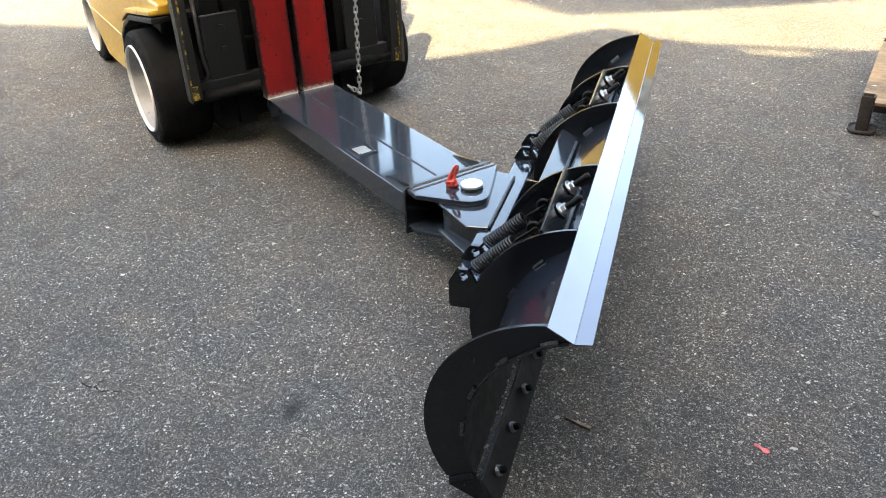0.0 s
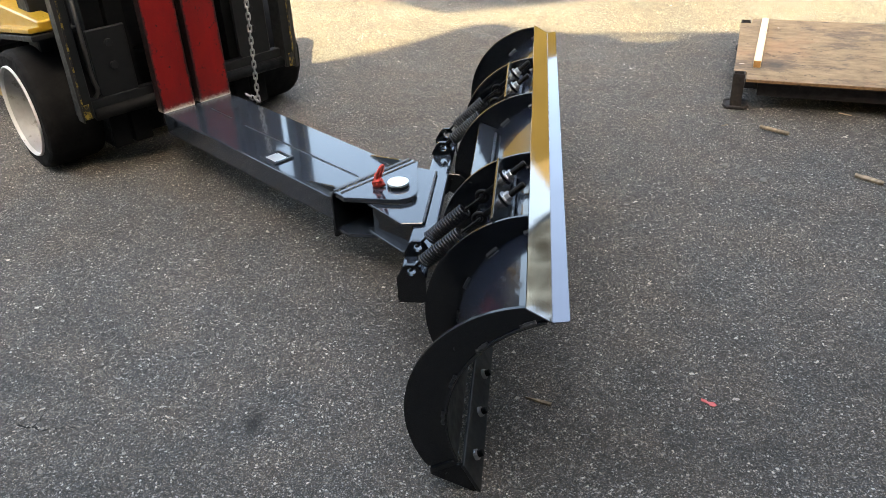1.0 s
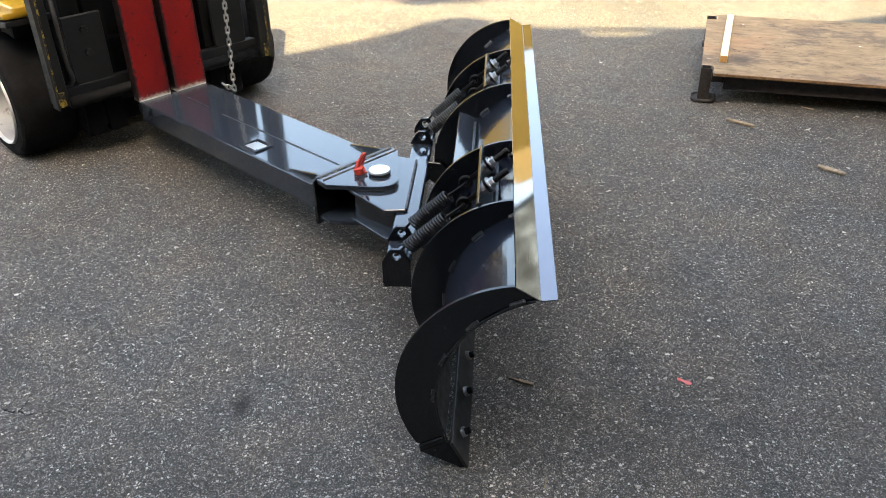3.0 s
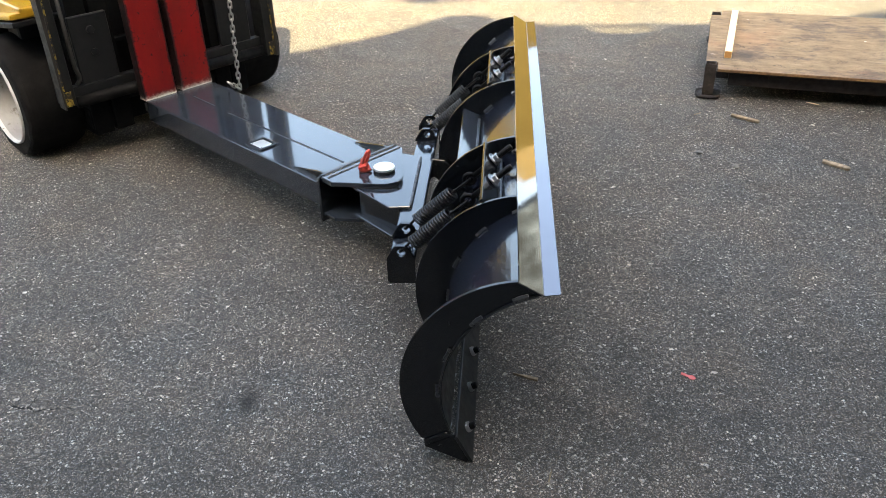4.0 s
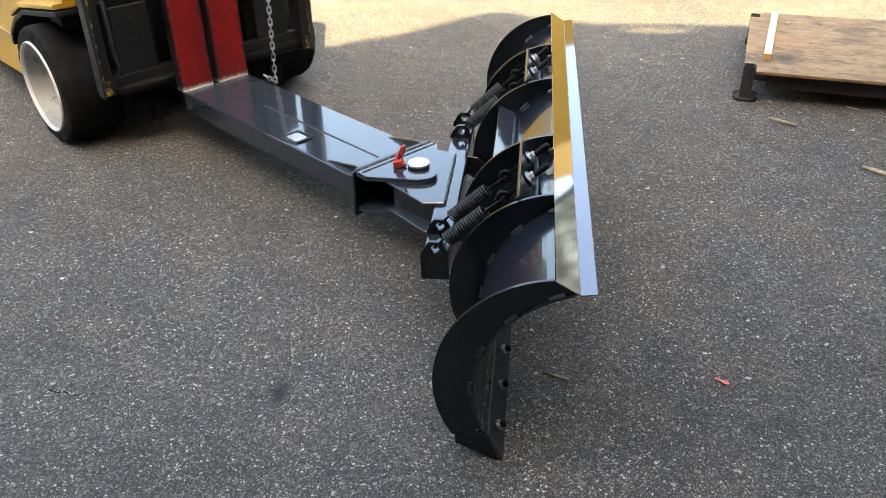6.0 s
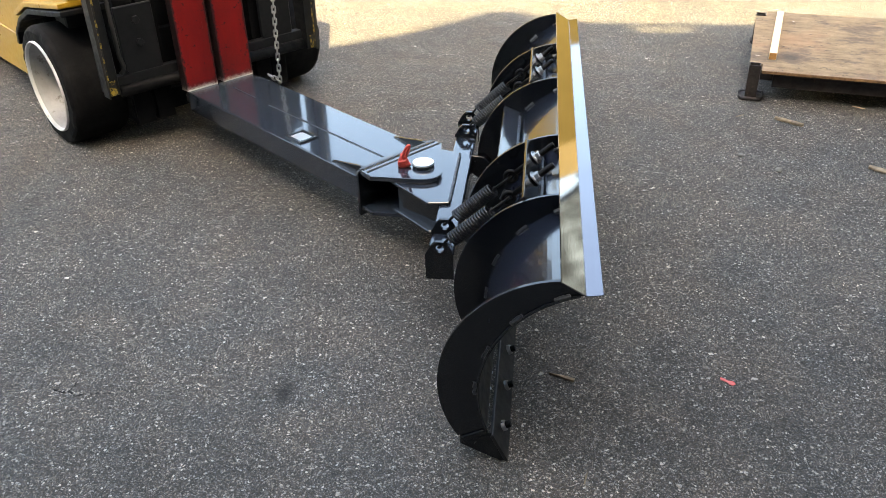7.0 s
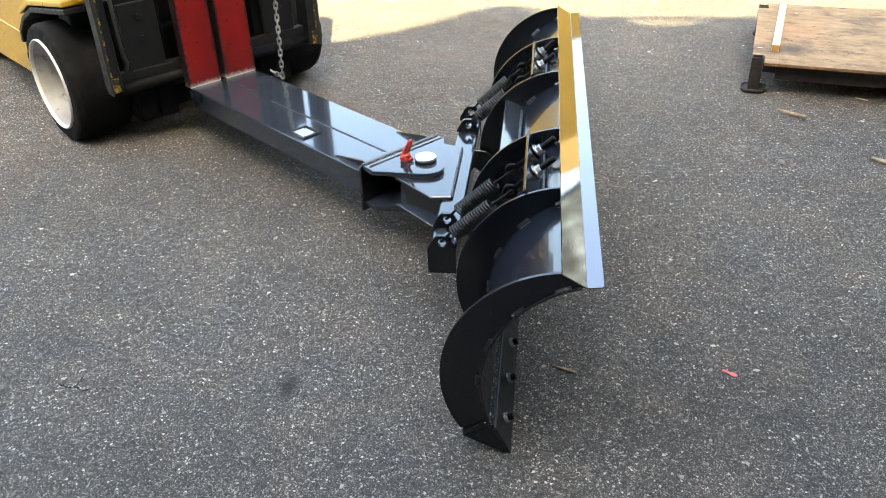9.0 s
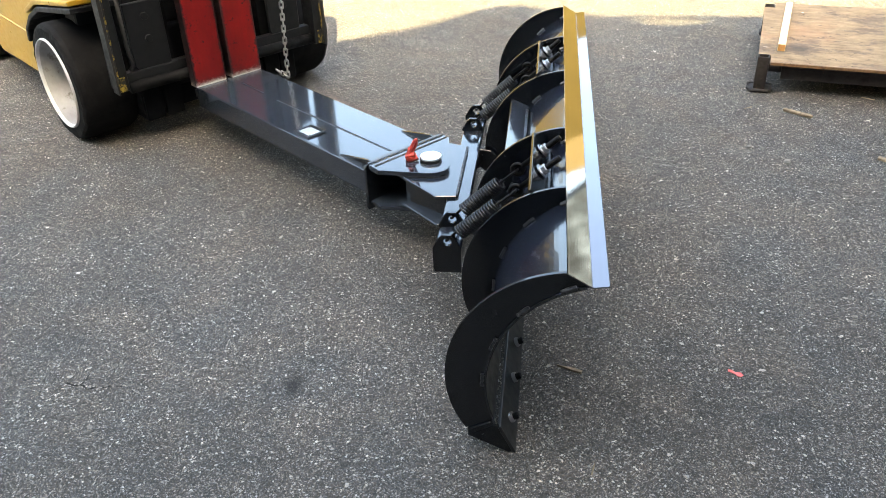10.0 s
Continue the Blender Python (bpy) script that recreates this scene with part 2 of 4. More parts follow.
def fork_paint():
    """Red paint, chipped to dark steel, most of all along the fork's long edges."""
    mat, b = shader("worn_red_paint", (0.14, 0.006, 0.006), 0.36, 0, 0.1, 0.3)
    n = Nodes(mat)
    sep = n.t.nodes.new("ShaderNodeSeparateXYZ")
    n.link(n.coord.outputs["Object"], sep.inputs[0])
    off = n.math("ABSOLUTE", n.math("SUBTRACT", n.math("ABSOLUTE", n.math("SUBTRACT", sep.outputs[1], 0.0115)), 0.0985))
    ragged = n.math("ADD", off, n.math("MULTIPLY", n.noise(34, 8, 0.75), 0.052))
    edge = n.ramp(ragged, (0.0985, 0.0), (0.104, 1.0))
    chips = n.ramp(n.noise(30, 8, 0.75), (0.600, 0.0), (0.630, 0.95))
    foot = n.ramp(n.math("ADD", sep.outputs[2], n.math("MULTIPLY", n.noise(22, 7, 0.75), 0.22)), (0.385, 1.0), (0.420, 0.0))
    tone = n.ramp(n.noise(5, 6, 0.65, stretch=(1, 1, 0.4)), (0.28, (0.085, 0.0045, 0.005)), (0.55, (0.150, 0.0065, 0.0065)), (0.8, (0.200, 0.012, 0.011)))
    scratch = n.ramp(n.noise(26, 4, 0.7, stretch=(1, 3.0, 0.16)), (0.70, 0.0), (0.72, 0.55))
    col = n.mix(scratch, tone, (0.26, 0.085, 0.07))
    bare = n.math("MAXIMUM", n.math("MAXIMUM", edge, chips), n.math("MULTIPLY", foot, 0.45))
    rubbed = n.ramp(n.math("ADD", sep.outputs[2], n.math("MULTIPLY", n.noise(45, 6, 0.75), 0.075)), (0.302, 0.75), (0.326, 0.0))
    n.color(n.mix(rubbed, n.mix(bare, col, (0.014, 0.009, 0.009)), (0.46, 0.40, 0.38)))
    n.bump(bare, 0.3, -0.0006)
    n.rough(n.ramp(n.noise(30, 4), (0.3, 0.28), (0.7, 0.5)))
    return mat


def steel_material(name, color=(0.62, 0.62, 0.61), rough=0.16, stretch=(1, 60, 1), grain=0.08):
    mat, b = shader(name, color, rough, 1.0)
    n = Nodes(mat)
    streak = n.noise(7, 5, 0.65, stretch=stretch)
    n.rough(n.ramp(streak, (0.3, rough * 0.7), (0.75, rough * 1.6)))
    n.color(n.ramp(n.noise(3, 4), (0.3, tuple(c * 0.92 for c in color)), (0.7, tuple(min(1, c * 1.06) for c in color))))
    n.bump(n.math("ADD", streak, n.noise(2.2, 2)), grain, 0.002)
    return mat


def rubber_material():
    mat, b = shader("rubber", (0.022, 0.022, 0.023), 0.8, 0, 0, 0.06)
    n = Nodes(mat)
    dust = n.ramp(n.noise(9, 7, 0.7), (0.42, (0.0068, 0.0068, 0.0072)), (0.78, (0.0170, 0.0168, 0.0166)))
    n.color(dust)
    n.bump(n.noise(140, 4, 0.7), 0.25, 0.0015)
    return mat


def plywood_material():
    mat, b = shader("plywood", (0.30, 0.20, 0.12), 0.8, 0, 0, 0.25)
    n = Nodes(mat)
    grain = n.noise(9, 10, 0.78, stretch=(1.0, 2.6, 1))
    col = n.ramp(grain, (0.30, (0.082, 0.056, 0.033)), (0.46, (0.180, 0.126, 0.074)), (0.60, (0.245, 0.177, 0.108)), (0.80, (0.34, 0.260, 0.168)))
    blot = n.ramp(n.noise(2.1, 10, 0.76, stretch=(1, 1.7, 1)), (0.535, 0.0), (0.555, 0.40), (0.64, 0.80))
    col = n.mix(blot, col, (0.070, 0.055, 0.044))
    red = n.ramp(n.noise(1.7, 5, 0.65), (0.56, 0.0), (0.70, 0.40))
    col = n.mix(red, col, (0.30, 0.150, 0.078))
    spots = n.ramp(n.noise(14, 9, 0.8, stretch=(1, 1.6, 1)), (0.595, 0.0), (0.615, 0.85))
    col = n.mix(spots, col, (0.030, 0.024, 0.020))
    # a dark soaked patch beside the batten
    dist = n.t.nodes.new("ShaderNodeVectorMath")
    dist.operation = "DISTANCE"
    n.link(n.place("Object", (0.6, 1.3, 1)), dist.inputs[0])
    dist.inputs[1].default_value = (0.20 * 0.6, 0.27 * 1.3, 0.178)
    soak = n.math("ADD", dist.outputs["Value"], n.math("MULTIPLY", n.noise(12, 6, 0.75), 0.17))
    col = n.mix(n.ramp(soak, (0.09, 0.85), (0.165, 0.0)), col, (0.045, 0.038, 0.033))
    pale = n.ramp(n.noise(11, 3, 0.6, stretch=(1, 1.6, 1)), (0.715, 0.0), (0.73, 0.95))
    col = n.mix(pale, col, (0.62, 0.55, 0.46))
    n.color(col)
    n.bump(n.math("ADD", grain, spots), 0.45, 0.003)
    return mat


def wood_material(name, light, dark):
    mat, b = shader(name, light, 0.7, 0, 0, 0.3)
    n = Nodes(mat)
    grain = n.noise(40, 6, 0.7, stretch=(1, 0.08, 1))
    n.color(n.ramp(grain, (0.3, dark), (0.65, light)))
    n.bump(grain, 0.3, 0.001)
    return mat


def wall_material(name, color, boards=6.0):
    mat, b = shader(name, color, 0.8, 0, 0, 0.1)
    n = Nodes(mat)
    n.color(n.ramp(n.noise(1.4, 6, 0.6), (0.3, tuple(c * 0.85 for c in color)), (0.7, tuple(min(1, c * 1.1) for c in color))))
    w = n.t.nodes.new("ShaderNodeTexWave")
    w.inputs["Scale"].default_value = boards
    n.link(n.coord.outputs["Object"], w.inputs["Vector"])
    n.bump(w.outputs[0], 0.3, 0.02)
    return mat


def leafy_material(name, pale):
    mat, b = shader(name, pale, 0.8, 0, 0, 0.2)
    n = Nodes(mat)
    clumps = n.noise(0.9, 9, 0.78)
    n.color(n.ramp(clumps, (0.36, tuple(0.02 * c for c in pale)), (0.46, tuple(0.13 * c for c in pale)), (0.54, tuple(0.44 * c for c in pale)), (0.63, pale)))
    n.bump(clumps, 0.6, 0.2)
    return mat


ASPHALT = asphalt_material()
NAVY = paint_material("navy_gloss_paint", (0.0195, 0.0245, 0.0330), 0.10, 0.35, 0.035)
NAVY.node_tree.nodes["Principled BSDF"].inputs["Specular IOR Level"].default_value = 0.55
BACK = paint_material("navy_sheet_paint", (0.0080, 0.0102, 0.0165), 0.18, 0.6, 0.06)
# darker copy of the navy: shade on ribs and recesses is in its colour
BLADE = paint_material("shaded_navy_paint", (0.0040, 0.0054, 0.0076), 0.20, 0.1, 0.05)
EDGEPAINT = paint_material("flat_black_paint", (0.0090, 0.0100, 0.0105), 0.38, 0.0, 0.15)
WELD = paint_material("painted_weld", (0.013, 0.0150, 0.019), 0.30, 0.3, 0.1)
STAINLESS = steel_material("stainless_steel", (0.212, 0.203, 0.218), 0.032, (60, 1, 60), 0.012)
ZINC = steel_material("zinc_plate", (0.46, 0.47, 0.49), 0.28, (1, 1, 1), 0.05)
BLACKOXIDE = paint_material("black_oxide_steel", (0.0035, 0.0035, 0.004), 0.36, 0.0, 0.1)
BLACKOXIDE.node_tree.nodes["Principled BSDF"].inputs["Specular IOR Level"].default_value = 0.10
DARKSTEEL = steel_material("oiled_spring_steel", (0.048, 0.050, 0.055), 0.42, (1, 1, 1), 0.1)
GALVANISED = steel_material("galvanised_chain", (0.48, 0.48, 0.465), 0.40, (1, 1, 1), 0.1)
CAP = shader("pin_cap", (0.78, 0.78, 0.76), 0.34, 0.85)[0]
REDTIE = worn_paint("red_tie", (0.55, 0.045, 0.030), (0.45, 0.05, 0.03), 0.2, 0.4)
FORKRED = fork_paint()
BARE = worn_paint("bare_scraped_steel", (0.52, 0.50, 0.48), (0.12, 0.05, 0.045), 0.7, 0.5, 60)
YELLOW = paint_material("yellow_body_paint", (0.39, 0.232, 0.020), 0.30, 0.3, 0.006)
CARRIAGE = paint_material("black_frame_paint", (0.0056, 0.0064, 0.0076), 0.5, 0.0, 0.2, 0.02)
CARRIAGE.node_tree.nodes["Principled BSDF"].inputs["Specular IOR Level"].default_value = 0.26
# frame black darkened further: shade around mast and underbody is in this colour
SHADEBLACK = paint_material("shade_darkened_black", (0.0030, 0.0034, 0.0040), 0.6, 0.0, 0.2, 0.02)
SHADEBLACK.node_tree.nodes["Principled BSDF"].inputs["Specular IOR Level"].default_value = 0.12
GREYEDGE = worn_paint("scuffed_grey_paint", (0.0125, 0.0122, 0.0122), (0.030, 0.027, 0.023), 0.3, 0.5, 30)
SCRAPE = worn_paint("scraped_yellow_paint", (0.004, 0.004, 0.004), (0.30, 0.205, 0.03), 1.5, 0.5, 34)
RUBBER = rubber_material()
RIM = worn_paint("white_rim_paint", (0.56, 0.56, 0.56), (0.16, 0.15, 0.135), 0.3, 0.5, 26)
DISH = worn_paint("dusty_rim_paint", (0.33, 0.325, 0.32), (0.17, 0.16, 0.14), 0.9, 0.6, 11)
PLY = plywood_material()
PLYEDGE = wood_material("plywood_edge", (0.22, 0.125, 0.060), (0.08, 0.045, 0.024))
RUSTY = worn_paint("brown_steel", (0.0150, 0.0098, 0.0076), (0.042, 0.024, 0.015), 0.6, 0.65, 20)
PINE = wood_material("fresh_pine", (0.80, 0.68, 0.47), (0.62, 0.46, 0.26))
PINE_END = wood_material("pine_end", (0.48, 0.26, 0.09), (0.34, 0.17, 0.06))
CHIPWOOD = wood_material("weathered_chip", (0.30, 0.235, 0.15), (0.075, 0.054, 0.036))
REDSCRAP = worn_paint("red_plastic", (0.62, 0.105, 0.088), (0.42, 0.08, 0.07), 0.2, 0.4)
STONE = worn_paint("grey_stone", (0.20, 0.19, 0.17), (0.2, 0.19, 0.18), 0.4, 0.8)
CRACK = shader("crack_dirt", (0.015, 0.014, 0.013), 0.95)[0]
TAN = wall_material("brown_siding", (0.062, 0.0465, 0.0132))
GREENWALL = leafy_material("leafy_hedge", (0.115, 0.155, 0.225))
HEDGE = leafy_material("sunlit_hedge", (0.16, 0.215, 0.27))
TANPANEL = worn_paint("pale_tan_panel", (0.125, 0.092, 0.030), (0.05, 0.036, 0.011), 0.9, 0.8, 0.9)
GREYWALL = wall_material("grey_siding", (0.06, 0.06, 0.055))

# ---- the setting ----
def setting(name, bm, material, label, category):
    ob = part(name, bm, material)
    return tagged(ob, label, category, kind="structure")


def ground():
    bm = bmesh.new()
    xs = [-3000, -40, -8, -5, -3, -2, -1, 0, 1, 2, 3, 5, 8, 40, 3000]
    verts = [[bm.verts.new((x, y, 0)) for x in xs] for y in xs]
    for i in range(len(xs) - 1):
        for j in range(len(xs) - 1):
            bm.faces.new((verts[i][j], verts[i][j + 1], verts[i + 1][j + 1], verts[i + 1][j]))
    setting("ground", bm, ASPHALT, "grey worn asphalt yard with pale stone chips", "ground")


def shade_edge(x):
    """How far out the added wall behind has to throw its shade."""
    return (4.0 - 0.45 * math.exp(-((x + 1.62) / 0.58) ** 2) + 0.47 * math.exp(-((x + 0.36) / 0.38) ** 2)
            + 0.15 * math.exp(-((x - 0.25) / 0.3) ** 2) + 0.08 * math.exp(-((x - 1.25) / 0.3) ** 4) - 0.05 * math.exp(-((x - 0.70) / 0.22) ** 4) + 0.38 * min(2.0, max(0.0, x - 1.5)))


def closing_walls():
    y_wall = -3.2
    drop = -SUN_DIR.z / SUN_DIR.y
    lean = SUN_DIR.x / SUN_DIR.y
    top = []
    for i in range(321):
        x = -16 + 32 * i / 320
        reach = shade_edge(x) - y_wall
        top.append((x - lean * reach, reach * drop))
    # unseen wall; its top edge is shaped to cast the shade outline
    setting("shade_wall", prism([(top[0][0], 0)] + top + [(top[-1][0], 0)], "y", y_wall - 0.3, y_wall), GREYWALL, "unseen grey wall, shaped to cast the yard's shade", "wall")
    # out of view; placed by what the steel deflector mirrors
    setting("wall_north", prism([(-30, 0), (9.6, 0), (9.6, 5.5), (3.0, 5.6), (3.0, 7.42), (-30, 7.42)], "y", 24, 24.4), TAN, "plain brown wall across the sunlit yard", "wall")

    def rough_top(x, height):
        return (x, height + 2.6 * noise.noise((0.53 * x, 2.0, 0)) + 1.8 * noise.noise((1.7 * x, 5.0, 0)) + 0.5 * noise.noise((6.1 * x, 8.0, 0)))
    # unseen panel added for the bright stretch in the deflector's reflection
    setting("mirrored_tan_panel", prism([(9.6, 0), (10.75, 0), (10.75, 5.3), (9.6, 5.5)], "y", 24, 24.4), TANPANEL, "unseen pale tan panel, added for the deflector's reflection", "wall")
    east = [rough_top(10.8 + 0.15 * k, min(8.3, 3.6 + 0.33 * k)) for k in range(240)]
    setting("wall_east", prism([(10.8, 0)] + east + [(east[-1][0], 0)], "y", 24.1, 24.6), HEDGE, "plain green hedge across the sunlit yard", "hedge")
    west = [rough_top(-16.0 + 0.15 * k, 8.6) for k in range(94)]
    setting("wall_west", prism([(-16.0, 0)] + west + [(west[-1][0], 0)], "y", 25.1, 25.6), GREENWALL, "plain green hedge behind the brown wall", "hedge")
    # unseen wall added to hold back light from the right
    setting("light_block_right", block(6.0, 6.3, -3.1, 6.5, 0, 10.0, 0), GREYWALL, "unseen grey wall, added to cut light from the right", "wall")
    # unseen bar, added so its shadow leaves a lit slit before it
    low, high = (4.09 - y_wall) * drop, (4.165 - y_wall) * drop
    setting("ledge", block(0.30 - lean * (4.1 - y_wall), 1.5 - lean * (4.1 - y_wall), y_wall - 0.02, y_wall, low, high, 0), GREYWALL, "unseen grey bar, added to shade a thin band of the yard", "ledge")
    # an unseen board added over the wall, outlined to shade the yard's far strip
    outline = [(-1.45, 5.60), (-0.69, 4.94), (-0.57, 5.02), (-0.05, 5.13), (0.80, 5.41), (1.40, 5.66), (2.20, 5.90), (2.20, 8.0), (-1.45, 8.0)]
    board = [(x - lean * (y - y_wall), (y - y_wall) * drop) for x, y in outline]
    setting("far_shade_board", prism(board, "y", y_wall - 0.2, y_wall), GREYWALL, "unseen grey board, shaped to shade the far strip", "board")


# ---- the snow plough ----
OUT_X, OUT_Z, OUT_R = 0.030, 0.2560, 0.3275      # back arc of the ribs
IN_X, IN_Z, IN_R = 0.1286, 0.2324, 0.327        # arc of the curved sheet


def crescent():
    pts = arc(OUT_X, OUT_Z, OUT_R, 96.9, 212.2, 36)
    inner = arc(IN_X, IN_Z, IN_R, 204.5, 113.0, 30)
    return pts + [(-0.172, 0.100)] + inner + [(0.058, 0.5445), (0.004, 0.5815)]


def spring_coil(p, q, r, wire, turns):
    p, q = Vector(p), Vector(q)
    m = along(p, q)
    length = (q - p).length
    n = turns * 14
    return sweep([m @ Vector((r * math.cos(2 * math.pi * turns * i / n), r * math.sin(2 * math.pi * turns * i / n), length * i / n)) for i in range(n + 1)], wire, 6)


def ring(centre, normal, r, wire, a0=0, a1=360, n=20):
    m = along(centre, Vector(centre) + Vector(normal))
    full = abs(a1 - a0) >= 360
    count = n if full else n + 1
    return sweep([m @ Vector((r * math.cos(radians(a0 + (a1 - a0) * i / n)), r * math.sin(radians(a0 + (a1 - a0) * i / n)), 0)) for i in range(count)], wire, 7, closed=full)


def snow_plough():
    plough = thing("snow_plough", "black and navy steel snow plough attachment with stainless top deflector", "snow plough")
    # curved sheet and ribs
    sheet = arc(IN_X, IN_Z, IN_R, 201.0, 104.5, 40) + arc(IN_X, IN_Z, IN_R - 0.0045, 104.5, 201.0, 40)
    board = part("mouldboard", prism(sheet, "y", 0.002, LENGTH + 0.012, 0.0012), BACK, plough, "glossy navy curved steel sheet")
    front = arc(IN_X, IN_Z, IN_R - 0.0046, 201.0, 104.5, 40) + arc(IN_X, IN_Z, IN_R - 0.008, 104.5, 201.0, 40)
    part("front_face", prism(front, "y", 0.002, LENGTH + 0.012, 0.0008), EDGEPAINT, board, "flat black snow side of the sheet")
    for y in RIBS:
        rib = part("rib", prism(crescent(), "y", y, y + 0.010, 0.0018, 2), BLADE, plough)
        # stitch welds on both faces
        for side, face in ((-1, y), (1, y + 0.010)):
            for a in (112, 134, 156, 177):
                rr = IN_R + 0.002
                pts = [(IN_X + rr * math.cos(radians(a + k * 3.4)), face + side * 0.001, IN_Z + rr * math.sin(radians(a + k * 3.4))) for k in (-1, -0.3, 0.3, 1)]
                part("weld", bead(pts, 0.0060, int(a + 10 * y)), WELD, rib)
    # deflector of two flats
    fold = [(0.001, 0.5860), (0.060, 0.5495), (0.098, 0.5545), (0.098, 0.5515), (0.0602, 0.5462), (-0.001, 0.5835)]
    deflector = part("deflector", prism(fold, "y", -0.001, LENGTH + 0.024), STAINLESS, plough, "bright stainless steel folded deflector strip")
    part("seam", bead([(0.0603, y, 0.5497) for y in np.linspace(0.001, LENGTH + 0.02, 9)], 0.0013, 4), STAINLESS, deflector)
    # cutting edge and its bolts
    edge = part("cutting_edge", prism([(-0.154, 0.093), (-0.112, 0.001), (-0.121, 0.000), (-0.1615, 0.089)], "y", 0.003, LENGTH, 0.001), EDGEPAINT, plough, "flat black steel cutting edge with bolts")
    slope = Vector((0.094, 0, 0.045)).normalized()
    for i in range(14):
        p = Vector((-0.1325, 0.072 + 0.165 * i, 0.0625)) + slope * 0.006
        m = along(p, p + slope)
        bolt = part("bolt", lathe([(0, 0.020), (0.0080, 0.020), (0.0100, 0.0175), (0.0100, 0.004), (0, 0.004)], 16, m), BLACKOXIDE, edge)
        part("collar", lathe([(0.0100, 0.006), (0.0140, 0.0055), (0.0148, 0.002), (0.0148, -0.004), (0.0100, -0.004)], 18, m), ZINC, bolt, "bright worn steel collar")
    # bright zinc puts the painted welds' highlights into their colour
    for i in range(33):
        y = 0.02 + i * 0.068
        part("tack_weld_glint", bead([(-0.1700, y, 0.1165), (-0.1700, y + 0.009, 0.1165)], 0.0024, i), ZINC, edge)
    part("foot_bar", prism([(-0.242, 0.080), (-0.181, 0.110), (-0.171, 0.094), (-0.241, 0.057)], "y", 0.001, LENGTH + 0.006, 0.003), BLADE, plough)
    for y in (0.004, LENGTH - 0.010):
        part("end_plate", prism([(-0.241, 0.056), (-0.172, 0.092), (-0.1555, 0.0905), (-0.122, 0.002), (-0.133, 0.001)], "y", y, y + 0.010, 0.001), BLADE, plough)

    # push beam with ears
    part("push_beam", block(-0.403, -0.317, 0.606, 1.686, 0.186, 0.268, 0.012, 3), NAVY, plough, "navy square steel tube")
    ears = (0.599, 0.744, 1.539, 1.680)
    bolt_y = (0.612, 0.757, 1.560, 1.723)
    for k, y in enumerate(ears):
        low = 0.186 if k in (0, 3) else 0.2685
        outline = [(-0.405, low), (-0.405, 0.275), (-0.384, 0.311), (-0.372, 0.323), (-0.344, 0.323), (-0.333, 0.311), (-0.315, 0.275), (-0.315, low)]
        part("spring_ear", pierced(outline, (-0.357, 0.298), 0.0140, y - 0.006, y + 0.006), BLADE, plough)
    # tongue that takes the pivot pin
    shape = [(-0.366, 0.940), (-0.441, 0.935), (-0.600, 1.100), (-0.612, 1.190), (-0.600, 1.270), (-0.441, 1.390), (-0.366, 1.360)]
    tongue = part("tongue", prism(shape, "z", 0.267, 0.279, 0.002), NAVY, plough)
    part("tongue_plate", prism(shape, "z", 0.152, 0.164, 0.002), NAVY, tongue)
    for (x0, y0), (x1, y1) in (((-0.404, 0.955), (-0.570, 1.100)), ((-0.404, 1.365), (-0.570, 1.262))):
        d = Vector((x1 - x0, y1 - y0, 0))
        nrm = Vector((-d.y, d.x, 0)).normalized() * 0.005
        poly = [(x0 + nrm.x, y0 + nrm.y), (x1 + nrm.x, y1 + nrm.y), (x1 - nrm.x, y1 - nrm.y), (x0 - nrm.x, y0 - nrm.y)]
        part("tongue_web", prism(poly, "z", 0.164, 0.267, 0.001), BLADE, tongue)
    part("weld", bead([(-0.366, y, 0.276) for y in np.linspace(0.95, 1.355, 5)], 0.0052, 8), WELD, tongue)
    # hinge ears between beam and ribs
    for y in (0.850, 1.362):
        hinge = part("hinge_ear", prism([(-0.320, 0.190), (-0.320, 0.266), (-0.272, 0.260), (-0.215, 0.203), (-0.215, 0.142), (-0.258, 0.142)], "y", y, y + 0.012, 0.002), BLADE, plough)
        part("hinge_pin", lathe([(0, -0.03), (0.012, -0.03), (0.012, 0.05), (0, 0.05)], 16, Matrix.Translation((-0.252, y, 0.213)) @ pose(0, 0, 0, -90, 0, 0)), DARKSTEEL, hinge)
    # spring tabs, eye bolts and springs, bay by bay
    axis = Vector((0.753, 0, 0.657)).normalized()
    across = Vector((-axis.z, 0, axis.x))
    for y0, y1, ys, ey in ((RIBS[1], RIBS[2], bolt_y[:2], ears[:2]), (RIBS[3], RIBS[4], bolt_y[2:], ears[2:])):
        c = Vector((-0.0690, 0, 0.5440))
        hi, lo = Vector((-0.097, 0, 0.569)), Vector((-0.047, 0, 0.512))
        t = axis * 0.010
        tab = part("spring_tab", prism([(hi.x, hi.z), (lo.x, lo.z), (lo.x - t.x, lo.z - t.z), (hi.x - t.x, hi.z - t.z)], "y", y0 + 0.011, y1 - 0.001, 0.001), BLADE, plough)
        part("weld", bead([lo + axis * 0.003 + Vector((0, y, 0)) + across * 0.004 for y in np.linspace(y0 + 0.03, y1 - 0.03, 5)], 0.006, 11), WELD, tab)
        for by, yy in zip(ys, ey):
            hole = Vector((-0.357, yy, 0.298))
            seat = Vector((c.x, by, c.z))
            d = (seat - hole).normalized()
            eye_c = seat - d * 0.100
            bolt = part("eye_bolt", merged([sweep([eye_c + d * 0.019, seat + d * 0.070], 0.0088, 12), ring(eye_c, (0, 1, 0), 0.0175, 0.0072)]), BLACKOXIDE, plough, "black steel eye bolt", smooth=True)
